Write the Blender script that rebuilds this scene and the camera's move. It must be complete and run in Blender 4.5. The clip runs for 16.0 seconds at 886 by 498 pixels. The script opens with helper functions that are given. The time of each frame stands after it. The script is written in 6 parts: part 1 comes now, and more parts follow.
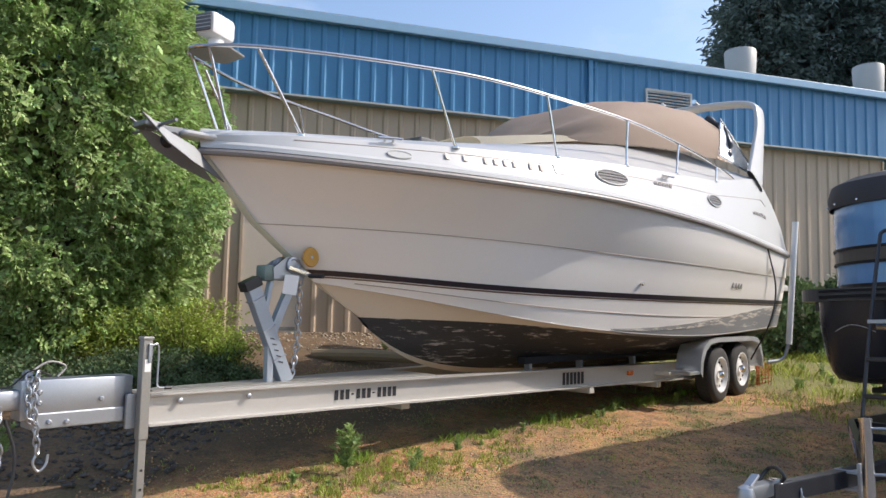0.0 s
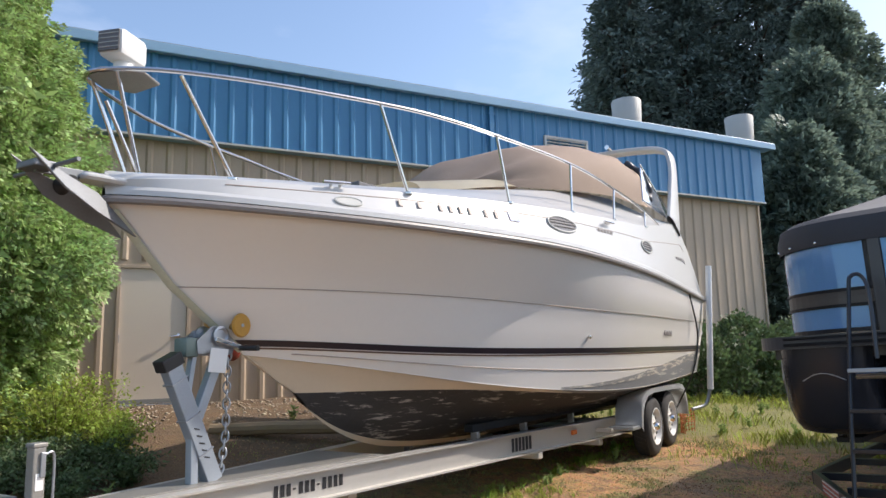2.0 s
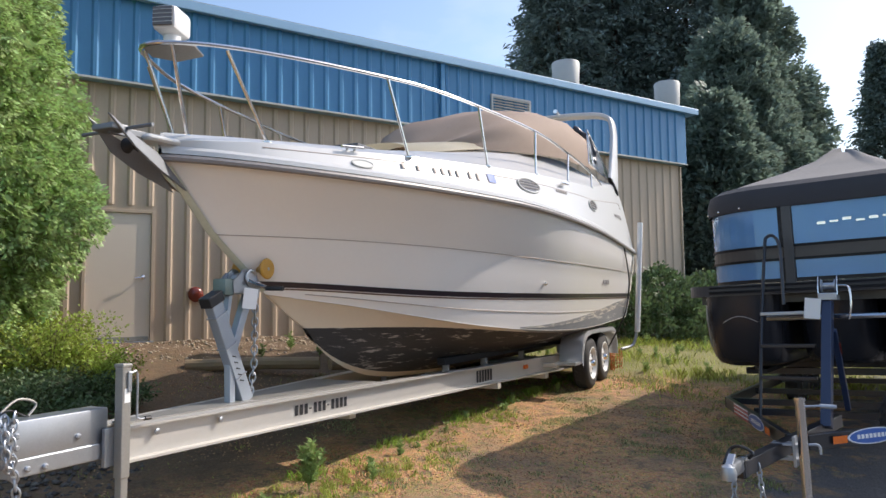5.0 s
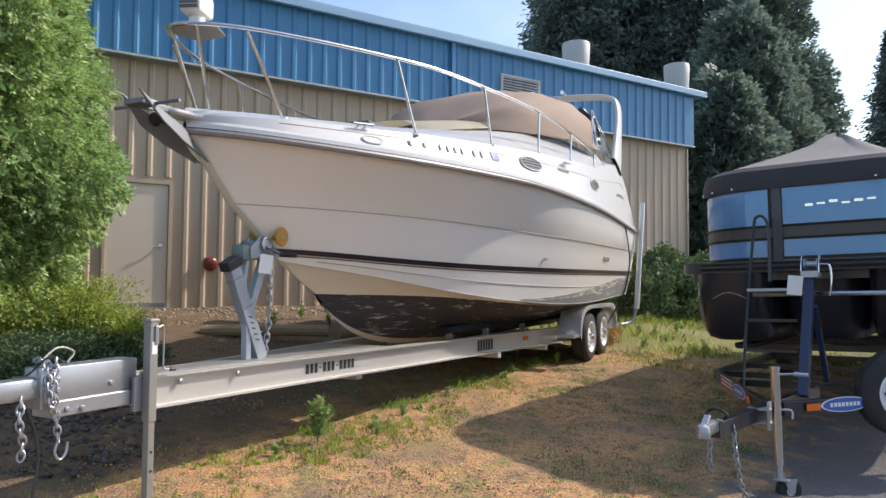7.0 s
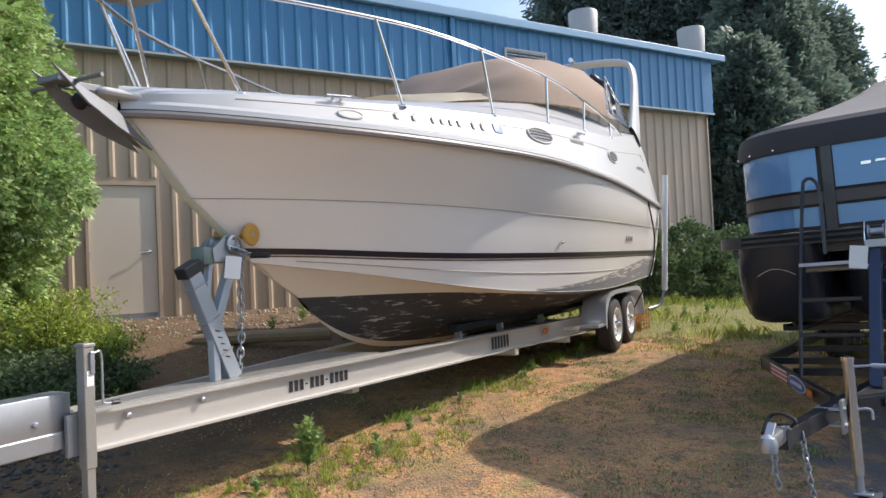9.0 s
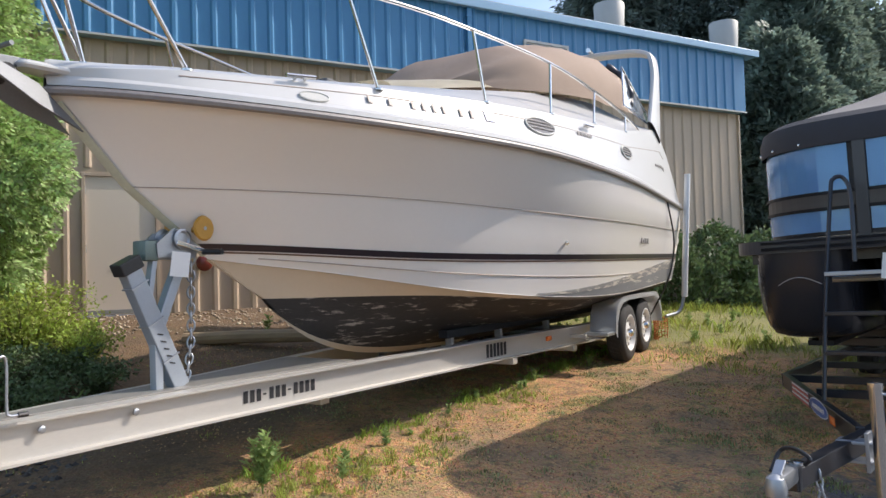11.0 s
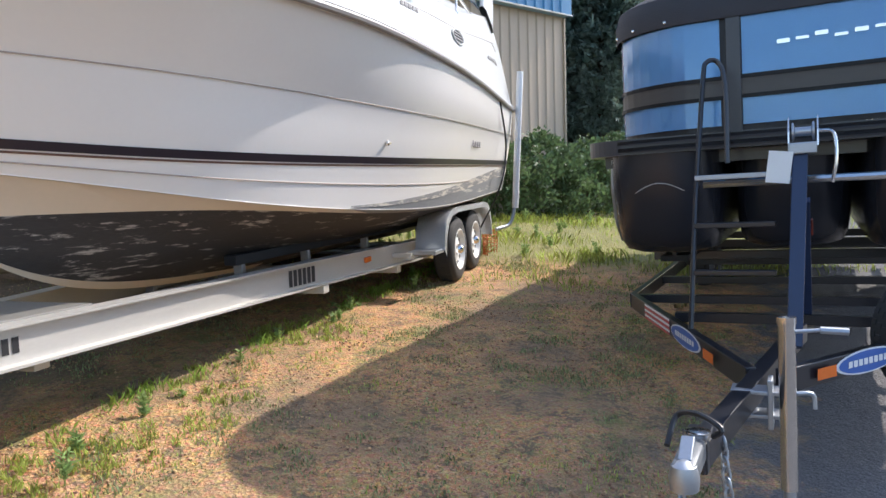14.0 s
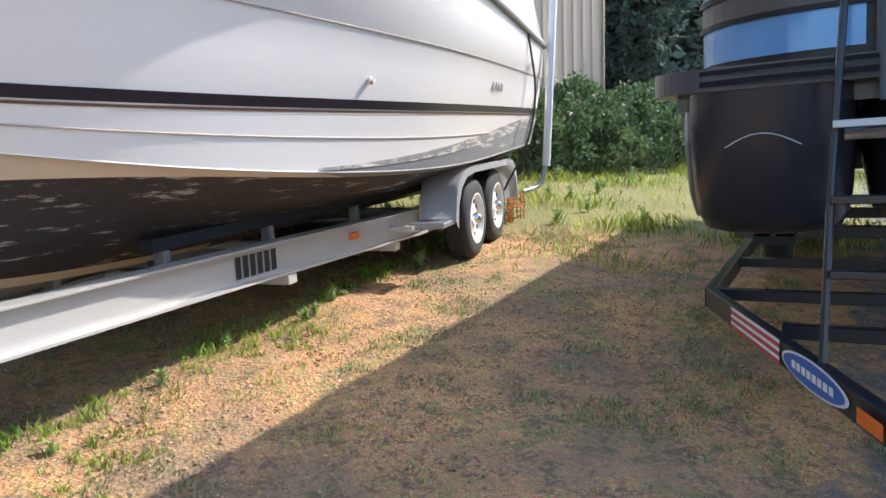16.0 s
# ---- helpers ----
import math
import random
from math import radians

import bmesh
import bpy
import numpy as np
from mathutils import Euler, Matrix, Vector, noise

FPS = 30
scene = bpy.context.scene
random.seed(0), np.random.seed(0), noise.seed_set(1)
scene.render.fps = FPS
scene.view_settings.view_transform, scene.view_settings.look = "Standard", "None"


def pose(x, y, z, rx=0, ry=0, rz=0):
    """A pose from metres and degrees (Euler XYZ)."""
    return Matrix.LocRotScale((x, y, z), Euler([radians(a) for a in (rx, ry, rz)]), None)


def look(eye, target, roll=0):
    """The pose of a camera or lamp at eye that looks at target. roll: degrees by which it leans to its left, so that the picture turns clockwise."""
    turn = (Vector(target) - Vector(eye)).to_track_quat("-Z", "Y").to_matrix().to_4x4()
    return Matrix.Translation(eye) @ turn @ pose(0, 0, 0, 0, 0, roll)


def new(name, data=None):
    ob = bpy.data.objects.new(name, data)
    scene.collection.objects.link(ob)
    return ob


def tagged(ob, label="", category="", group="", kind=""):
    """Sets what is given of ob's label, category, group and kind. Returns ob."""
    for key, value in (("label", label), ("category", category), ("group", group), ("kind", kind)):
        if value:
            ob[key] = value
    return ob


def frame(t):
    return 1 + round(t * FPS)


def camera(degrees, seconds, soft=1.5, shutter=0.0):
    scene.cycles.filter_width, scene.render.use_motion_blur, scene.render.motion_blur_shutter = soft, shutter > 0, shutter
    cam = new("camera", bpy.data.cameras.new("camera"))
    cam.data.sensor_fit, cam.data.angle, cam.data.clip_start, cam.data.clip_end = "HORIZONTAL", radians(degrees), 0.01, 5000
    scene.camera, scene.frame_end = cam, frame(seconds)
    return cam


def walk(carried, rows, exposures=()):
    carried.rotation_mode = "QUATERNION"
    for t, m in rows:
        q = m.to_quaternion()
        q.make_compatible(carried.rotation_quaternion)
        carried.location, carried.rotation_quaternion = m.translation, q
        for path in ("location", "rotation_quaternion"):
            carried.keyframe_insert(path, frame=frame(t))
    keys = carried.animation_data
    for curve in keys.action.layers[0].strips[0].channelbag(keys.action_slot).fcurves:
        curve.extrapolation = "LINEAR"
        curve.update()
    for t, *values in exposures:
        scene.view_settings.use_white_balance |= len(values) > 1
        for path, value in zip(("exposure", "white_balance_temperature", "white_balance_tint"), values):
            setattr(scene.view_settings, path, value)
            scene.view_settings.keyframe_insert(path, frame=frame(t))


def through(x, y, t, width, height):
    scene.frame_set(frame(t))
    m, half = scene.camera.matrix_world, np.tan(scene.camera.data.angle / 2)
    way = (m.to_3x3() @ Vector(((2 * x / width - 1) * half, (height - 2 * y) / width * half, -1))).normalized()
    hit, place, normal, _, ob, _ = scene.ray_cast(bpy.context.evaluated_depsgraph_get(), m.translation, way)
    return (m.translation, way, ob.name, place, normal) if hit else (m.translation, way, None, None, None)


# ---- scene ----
cam = camera(63.0, 16.0)

PATH = [
    (0, (0.378, -0.094, 1.299), (0.219, 1.893, 1.467), 1.3),
    (0.5, (0.253, 0.117, 1.37), (0.164, 2.101, 1.605), 1.1),
    (1, (0.012, 0.239, 1.432), (0.033, 2.218, 1.722), 0.5),
    (1.5, (-0.163, 0.433, 1.444), (-0.044, 2.406, 1.75), -0.4),
    (2, (-0.261, 0.645, 1.442), (-0.065, 2.612, 1.742), -1.4),
    (2.5, (-0.482, 0.761, 1.493), (-0.174, 2.721, 1.743), -1.2),
    (3, (-0.683, 0.811, 1.475), (-0.259, 2.754, 1.687), -1.7),
    (5.5, (-0.939, -0.409, 1.378), (-0.546, 1.548, 1.494), -0.1),
    (6, (-0.919, -0.593, 1.341), (-0.553, 1.371, 1.42), 0.3),
    (6.5, (-0.935, -0.611, 1.335), (-0.574, 1.354, 1.411), 0.4),
    (7, (-0.958, -0.482, 1.337), (-0.574, 1.479, 1.428), 0.5),
    (7.5, (-1.027, -0.191, 1.352), (-0.61, 1.763, 1.447), 0.2),
    (8, (-1.024, 0.009, 1.369), (-0.617, 1.965, 1.448), -0.8),
    (8.5, (-0.838, 0.202, 1.369), (-0.504, 2.173, 1.433), -2.2),
    (9, (-0.66, 0.365, 1.375), (-0.322, 2.335, 1.436), -2.7),
    (9.5, (-0.514, 0.637, 1.369), (-0.082, 2.589, 1.424), -2.0),
    (10, (-0.368, 0.768, 1.362), (-0.027, 2.738, 1.422), -1.0),
    (12.5, (-0.104, 1.146, 1.408), (0.118, 3.133, 1.47), -1.9),
    (13, (-0.031, 1.435, 1.35), (0.37, 3.395, 1.36), -2.0),
    (13.5, (0.095, 1.745, 1.336), (0.656, 3.662, 1.24), -1.8),
    (14, (0.198, 2.158, 1.326), (0.911, 4.016, 1.134), -1.8),
    (14.5, (0.382, 2.506, 1.3), (1.165, 4.33, 1.058), -2.4),
    (15, (0.612, 2.842, 1.315), (1.339, 4.685, 1.042), -2.5),
    (15.5, (0.725, 3.237, 1.318), (1.4, 5.096, 1.017), -2.2),
    (16, (0.89, 3.522, 1.302), (1.515, 5.396, 0.989), -2.2),
]
walk(cam, [(t, look(eye, target, roll)) for t, eye, target, roll in PATH], [(0, 0.50, 6250, 14), (10, 0.55, 6250, 14), (13, 0.64, 6250, 14), (14.5, 1.12, 5850, 13), (16, 1.2, 5850, 13.5)])

# ---- light and sky ----
SUN_AZ, SUN_EL = 12.5, 39.4
world = bpy.data.worlds.new("sky")
scene.world = world
world.use_nodes = True
wn, wl = world.node_tree.nodes, world.node_tree.links
wn.clear()
w_out = wn.new("ShaderNodeOutputWorld")
w_bg = wn.new("ShaderNodeBackground")
w_sky = wn.new("ShaderNodeTexSky")
w_sky.sky_type = "NISHITA"
w_sky.sun_disc = False
w_sky.sun_elevation = radians(SUN_EL)
w_sky.sun_rotation = radians(90 - SUN_AZ)
w_sky.air_density, w_sky.dust_density, w_sky.ozone_density = 1.2, 1.5, 1.5
w_tc = wn.new("ShaderNodeTexCoord")
w_map = wn.new("ShaderNodeMapping")
w_map.inputs["Scale"].default_value = (1.0, 1.0, 2.6)
w_noise = wn.new("ShaderNodeTexNoise")
w_noise.inputs["Scale"].default_value = 2.6
w_noise.inputs["Detail"].default_value = 7
w_noise.inputs["Roughness"].default_value = 0.55
w_ramp = wn.new("ShaderNodeValToRGB")
w_ramp.color_ramp.elements[0].position = 0.50
w_ramp.color_ramp.elements[1].position = 0.86
w_mix = wn.new("ShaderNodeMixRGB")
w_mix.inputs["Color2"].default_value = (3.9, 4.4, 5.3, 1)
wl.new(w_tc.outputs["Generated"], w_map.inputs["Vector"])
wl.new(w_map.outputs["Vector"], w_noise.inputs["Vector"])
wl.new(w_noise.outputs["Fac"], w_ramp.inputs["Fac"])
wl.new(w_ramp.outputs["Color"], w_mix.inputs["Fac"])
wl.new(w_sky.outputs["Color"], w_mix.inputs["Color1"])
wl.new(w_mix.outputs["Color"], w_bg.inputs["Color"])
w_bg.inputs["Strength"].default_value = 0.15
wl.new(w_bg.outputs["Background"], w_out.inputs["Surface"])

sun_data = bpy.data.lights.new("sun", "SUN")
sun_data.energy, sun_data.angle, sun_data.color = 3.1, radians(0.6), (1.0, 0.90, 0.76)
sun = new("sun", sun_data)
sun_way = Vector((math.cos(radians(SUN_AZ)) * math.cos(radians(SUN_EL)), math.sin(radians(SUN_AZ)) * math.cos(radians(SUN_EL)), math.sin(radians(SUN_EL))))
sun.matrix_world = look(sun_way * 40, (0, 0, 0))


# ---- materials ----
def mat(name, base, rough=0.5, metal=0.0, var=0.12, scale=6.0, bump=0.05, bscale=80.0, second=None, cover=0.5, island=0.0, objrand=0.0, coat=0.0, stretch=(1, 1, 1), fine=0.5):
    """A painted, worn or natural surface: two scales of colour noise, an optional second colour in patches, relief."""
    m = bpy.data.materials.new(name)
    m.use_nodes = True
    n, l = m.node_tree.nodes, m.node_tree.links
    b = n["Principled BSDF"]
    b.inputs["Roughness"].default_value = rough
    b.inputs["Metallic"].default_value = metal
    b.inputs["Coat Weight"].default_value = coat
    b.inputs["Coat Roughness"].default_value = 0.08
    tc = n.new("ShaderNodeTexCoord")
    mp = n.new("ShaderNodeMapping")
    mp.inputs["Scale"].default_value = stretch
    l.new(tc.outputs["Object"], mp.inputs["Vector"])
    big = n.new("ShaderNodeTexNoise")
    big.inputs["Scale"].default_value = scale
    big.inputs["Detail"].default_value = 6
    small = n.new("ShaderNodeTexNoise")
    small.inputs["Scale"].default_value = bscale
    small.inputs["Detail"].default_value = 3
    for t in (big, small):
        l.new(mp.outputs["Vector"], t.inputs["Vector"])
    dark = [c * (1 - var) for c in base]
    light = [min(1, c * (1 + var)) for c in base]
    mix = n.new("ShaderNodeMixRGB")
    mix.inputs["Color1"].default_value = (*dark, 1)
    mix.inputs["Color2"].default_value = (*light, 1)
    add = n.new("ShaderNodeMath")
    add.operation = "MULTIPLY_ADD"
    add.inputs[1].default_value = fine
    l.new(small.outputs["Fac"], add.inputs[0])
    half = n.new("ShaderNodeMath")
    half.operation = "MULTIPLY"
    half.inputs[1].default_value = 1 - fine
    l.new(big.outputs["Fac"], half.inputs[0])
    l.new(half.outputs["Value"], add.inputs[2])
    l.new(add.outputs["Value"], mix.inputs["Fac"])
    colour = mix.outputs["Color"]
    if second:
        patch = n.new("ShaderNodeTexNoise")
        patch.inputs["Scale"].default_value = scale * 1.7
        patch.inputs["Detail"].default_value = 8
        patch.inputs["Roughness"].default_value = 0.7
        l.new(mp.outputs["Vector"], patch.inputs["Vector"])
        ramp = n.new("ShaderNodeValToRGB")
        ramp.color_ramp.elements[0].position = cover
        ramp.color_ramp.elements[1].position = min(1, cover + 0.06)
        l.new(patch.outputs["Fac"], ramp.inputs["Fac"])
        two = n.new("ShaderNodeMixRGB")
        two.inputs["Color2"].default_value = (*second, 1)
        l.new(ramp.outputs["Color"], two.inputs["Fac"])
        l.new(colour, two.inputs["Color1"])
        colour = two.outputs["Color"]
    if island or objrand:
        src = n.new("ShaderNodeNewGeometry").outputs["Random Per Island"] if island else n.new("ShaderNodeObjectInfo").outputs["Random"]
        hsv = n.new("ShaderNodeHueSaturation")
        rng = n.new("ShaderNodeMapRange")
        amount = island or objrand
        rng.inputs["To Min"].default_value = 1 - amount
        rng.inputs["To Max"].default_value = 1 + amount
        l.new(src, rng.inputs["Value"])
        l.new(rng.outputs["Result"], hsv.inputs["Value"])
        hue = n.new("ShaderNodeMapRange")
        hue.inputs["To Min"].default_value = 0.5 - amount * 0.05
        hue.inputs["To Max"].default_value = 0.5 + amount * 0.03
        l.new(src, hue.inputs["Value"])
        l.new(hue.outputs["Result"], hsv.inputs["Hue"])
        l.new(colour, hsv.inputs["Color"])
        colour = hsv.outputs["Color"]
    l.new(colour, b.inputs["Base Color"])
    if bump:
        bp = n.new("ShaderNodeBump")
        bp.inputs["Strength"].default_value = bump
        bp.inputs["Distance"].default_value = 0.01
        l.new(small.outputs["Fac"], bp.inputs["Height"])
        l.new(bp.outputs["Normal"], b.inputs["Normal"])
    return m


def leaf_mat(name, base, amount=0.35, through=0.25):
    m = mat(name, base, 0.55, 0, 0.2, 0.8, 0, 20, island=amount)
    n, l = m.node_tree.nodes, m.node_tree.links
    b = n["Principled BSDF"]
    tr = n.new("ShaderNodeBsdfTranslucent")
    mx = n.new("ShaderNodeMixShader")
    mx.inputs[0].default_value = through
    l.new(b.inputs["Base Color"].links[0].from_socket, tr.inputs["Color"])
    l.new(b.outputs[0], mx.inputs[1])
    l.new(tr.outputs[0], mx.inputs[2])
    l.new(mx.outputs[0], n["Material Output"].inputs["Surface"])
    return m


GEL = mat("white_gelcoat", (0.86, 0.82, 0.765), 0.30, 0, 0.05, 1.2, 0.01, 30, coat=0.30, fine=0.3)
# tan paints ground bounce on the forefoot and shows worn laminate on the keel
GELTAN = mat("tan_bounce_and_worn_gelcoat", (0.66, 0.545, 0.405), 0.32, 0, 0.10, 1.6, 0.01, 30, coat=0.25, fine=0.3)
GELMOSS = mat("mossy_stained_gelcoat", (0.50, 0.49, 0.36), 0.5, 0, 0.25, 4.0, 0.02, 40)
# darker tone that paints shade into moulding creases; also colours the registration bars
SEAMLINE = mat("shadowed_moulding_line", (0.40, 0.33, 0.28), 0.45, 0, 0.2, 8, 0.02)
DECK = mat("deck_gelcoat", (0.59, 0.58, 0.555), 0.35, 0, 0.04, 2.0, 0.02, 200, coat=0.2)
STRIPE = mat("dark_hull_stripe", (0.030, 0.022, 0.030), 0.3, 0, 0.3, 3, 0)
STRIPE2 = mat("brown_hull_stripe", (0.16, 0.085, 0.06), 0.35, 0, 0.3, 3, 0)
BOTTOM = mat("worn_bottom_paint", (0.036, 0.033, 0.032), 0.72, 0, 0.5, 4.2, 0.3, 40, second=(0.38, 0.35, 0.31), cover=0.565, stretch=(0.34, 1.0, 3.2))
RUB = mat("rub_rail_vinyl", (0.26, 0.235, 0.22), 0.45, 0, 0.25, 8, 0.05, 60)
STEEL = mat("polished_stainless", (0.72, 0.71, 0.69), 0.16, 1.0, 0.08, 12, 0.01)
GALV = mat("galvanised_steel", (0.40, 0.42, 0.45), 0.42, 0.85, 0.16, 14, 0.05, 90)
GALV_POST = mat("dull_galvanised_post", (0.30, 0.29, 0.265), 0.55, 0.5, 0.22, 10, 0.08, 70)
WINCHBLUE = mat("blue_grey_galvanised", (0.36, 0.40, 0.45), 0.45, 0.5, 0.14, 9, 0.05, 90)
ALU = mat("weathered_aluminium", (0.56, 0.535, 0.49), 0.42, 0.35, 0.10, 2.5, 0.03, 50, stretch=(0.5, 2, 2))
BLACKRUB = mat("black_rubber", (0.022, 0.022, 0.024), 0.75, 0, 0.3, 12, 0.15, 60)
TYRE = mat("dusty_tyre_rubber", (0.035, 0.033, 0.031), 0.8, 0, 0.35, 9, 0.2, 90)
BLACKPL = mat("black_plastic", (0.02, 0.02, 0.022), 0.4, 0, 0.2, 10, 0.03)
BLACKTRAIL = mat("black_trailer_paint", (0.016, 0.017, 0.022), 0.3, 0, 0.3, 6, 0.03, coat=0.3)
NAVY = mat("navy_winch_paint", (0.02, 0.035, 0.085), 0.35, 0, 0.2, 8, 0.02)
AMBER = mat("amber_roller_urethane", (0.50, 0.26, 0.035), 0.35, 0, 0.25, 14, 0.03)
WHITEPL = mat("white_plastic", (0.78, 0.78, 0.76), 0.35, 0, 0.06, 8, 0.02)
PAPER = mat("white_paper_tag", (0.82, 0.82, 0.80), 0.7, 0, 0.04, 12, 0.02)
INK = mat("black_ink", (0.02, 0.02, 0.022), 0.5, 0, 0.15, 20, 0)
ORANGE = mat("orange_marker_lens", (0.75, 0.16, 0.02), 0.2, 0, 0.15, 30, 0.05)
ORANGEMESH = mat("orange_snow_fence", (0.62, 0.20, 0.07), 0.6, 0, 0.2, 10, 0.05)
CANVAS = mat("tan_canvas", (0.33, 0.245, 0.185), 0.85, 0, 0.16, 3.5, 0.25, 160)
CREAM = mat("cream_vinyl", (0.72, 0.66, 0.52), 0.5, 0, 0.08, 5, 0.05)
NAVYCLOTH = mat("dark_vinyl_curtain", (0.025, 0.028, 0.04), 0.35, 0, 0.3, 5, 0.1)
BLUEWALL = mat("blue_metal_siding", (0.058, 0.215, 0.40), 0.42, 0.0, 0.10, 0.9, 0.02, 30, stretch=(1, 1, 0.4))
TANWALL = mat("tan_metal_siding", (0.475, 0.37, 0.265), 0.5, 0.0, 0.12, 1.1, 0.02, 30, stretch=(1, 1, 0.3))
DOORMAT = mat("tan_door_paint", (0.70, 0.60, 0.48), 0.45, 0, 0.05, 2, 0.02)
ROOFTRIM = mat("pale_blue_eave_metal", (0.30, 0.47, 0.62), 0.45, 0.1, 0.10, 2, 0.02)
ROOFMET = mat("grey_roof_metal", (0.50, 0.53, 0.55), 0.45, 0.3, 0.12, 1, 0.02)
VENT = mat("grey_vent_metal", (0.50, 0.50, 0.47), 0.6, 0.15, 0.10, 3, 0.02)
CONC = mat("concrete", (0.34, 0.32, 0.29), 0.9, 0, 0.18, 4, 0.3, 60)
LOGWOOD = mat("weathered_timber", (0.36, 0.26, 0.155), 0.85, 0, 0.35, 5, 0.5, 40, stretch=(0.6, 6, 6))
BARK = mat("bark", (0.10, 0.075, 0.055), 0.95, 0, 0.4, 8, 0.8, 30)
STONE = mat("landscape_stone", (0.44, 0.36, 0.26), 0.9, 0, 0.3, 6, 0.4, 40, island=0.35)
RED = mat("red_reflector", (0.17, 0.035, 0.022), 0.25, 0, 0.2, 30, 0.03)
PONTBLUE = mat("blue_glossy_panel", (0.23, 0.52, 0.90), 0.12, 0.12, 0.06, 1.5, 0, coat=0.8)
PONTBLACK = mat("black_fence_panel", (0.045, 0.045, 0.050), 0.3, 0, 0.25, 4, 0.02)
PONTCOVER = mat("charcoal_boat_cover", (0.045, 0.045, 0.05), 0.8, 0, 0.25, 3, 0.25, 120)
COVERGREY = mat("grey_boat_cover", (0.23, 0.215, 0.20), 0.85, 0, 0.2, 2.5, 0.25, 120)
TOON = mat("black_painted_toon", (0.026, 0.028, 0.036), 0.25, 0.2, 0.25, 3, 0.02)
STICKBLUE = mat("blue_sticker", (0.05, 0.13, 0.42), 0.3, 0, 0.1, 10, 0)
STICKWHITE = mat("white_sticker", (0.80, 0.80, 0.80), 0.35, 0, 0.05, 10, 0)
STICKRED = mat("red_sticker", (0.55, 0.06, 0.06), 0.35, 0, 0.1, 10, 0)
LENS = mat("dark_window_glass", (0.11, 0.105, 0.10), 0.15, 0, 0.2, 6, 0)
GRASS = leaf_mat("grass_blades", (0.40, 0.46, 0.10), 0.45, 0.45)
LUSH = leaf_mat("lush_grass_blades", (0.30, 0.45, 0.08), 0.4, 0.45)
WEED = leaf_mat("weed_leaves", (0.29, 0.40, 0.13), 0.3, 0.4)
CEDAR = leaf_mat("cedar_foliage", (0.37, 0.495, 0.185), 0.5, 0.27)
SHRUB = leaf_mat("golden_shrub_leaves", (0.38, 0.47, 0.09), 0.45, 0.45)
DARKSHRUB = leaf_mat("dark_shrub_leaves", (0.12, 0.18, 0.075), 0.4, 0.3)
SPRUCE = leaf_mat("spruce_needles", (0.15, 0.20, 0.17), 0.35, 0.3)
MAPLE = leaf_mat("tree_leaves", (0.22, 0.285, 0.22), 0.35, 0.35)

glass = bpy.data.materials.new("clear_windshield_glass")
glass.use_nodes = True
gb = glass.node_tree.nodes["Principled BSDF"]
gb.inputs["Base Color"].default_value = (0.80, 0.86, 0.86, 1)
gb.inputs["Roughness"].default_value = 0.03
gb.inputs["Transmission Weight"].default_value = 0.9
gb.inputs["IOR"].default_value = 1.2


# ---- mesh helpers ----
def finish(name, bm, material, smooth=False):
    me = bpy.data.meshes.new(name)
    bmesh.ops.recalc_face_normals(bm, faces=bm.faces)
    bm.to_mesh(me)
    bm.free()
    me.materials.append(material)
    if smooth:
        me.polygons.foreach_set("use_smooth", [True] * len(me.polygons))
        me.set_sharp_from_angle(angle=radians(35))
    return me


def part(name, bm, material, parent, label="", smooth=False, m=None):
    me = bm if isinstance(bm, bpy.types.Mesh) else finish(name, bm, material, smooth)
    ob = new(name, me)
    ob.parent = parent
    if m is not None:
        ob.matrix_basis = m
    return tagged(ob, label)


def thing(name, label, category, m=None, group="", kind=""):
    ob = new(name)
    ob.empty_display_size = 0.2
    if m is not None:
        ob.matrix_world = m
    return tagged(ob, label, category, group, kind)


def box(x0, y0, z0, x1, y1, z1, bevel=0.0, bm=None, m=None):
    own = bmesh.new()
    bmesh.ops.create_cube(own, size=1.0)
    for v in own.verts:
        v.co = ((x0 + x1) / 2 + v.co.x * (x1 - x0), (y0 + y1) / 2 + v.co.y * (y1 - y0), (z0 + z1) / 2 + v.co.z * (z1 - z0))
    if bevel:
        bmesh.ops.bevel(own, geom=own.edges[:], offset=bevel, segments=2, affect="EDGES", profile=0.5)
    if m is not None:
        own.transform(m)
    return merge(bm, own)


def merge(bm, own):
    if bm is None:
        return own
    me = bpy.data.meshes.new("tmp")
    own.to_mesh(me)
    own.free()
    bm.from_mesh(me)
    bpy.data.meshes.remove(me)
    return bm


def smooth_line(points, step=6):
    """A Catmull-Rom line through the points."""
    p = [Vector(q) for q in points]
    p = [p[0] * 2 - p[1]] + p + [p[-1] * 2 - p[-2]]
    out = []
    for i in range(1, len(p) - 2):
        for k in range(step):
            t = k / step
            a, b, c, d = p[i - 1], p[i], p[i + 1], p[i + 2]
            out.append(0.5 * (2 * b + (c - a) * t + (2 * a - 5 * b + 4 * c - d) * t * t + (3 * b - a - 3 * c + d) * t ** 3))
    return out + [p[-2]]


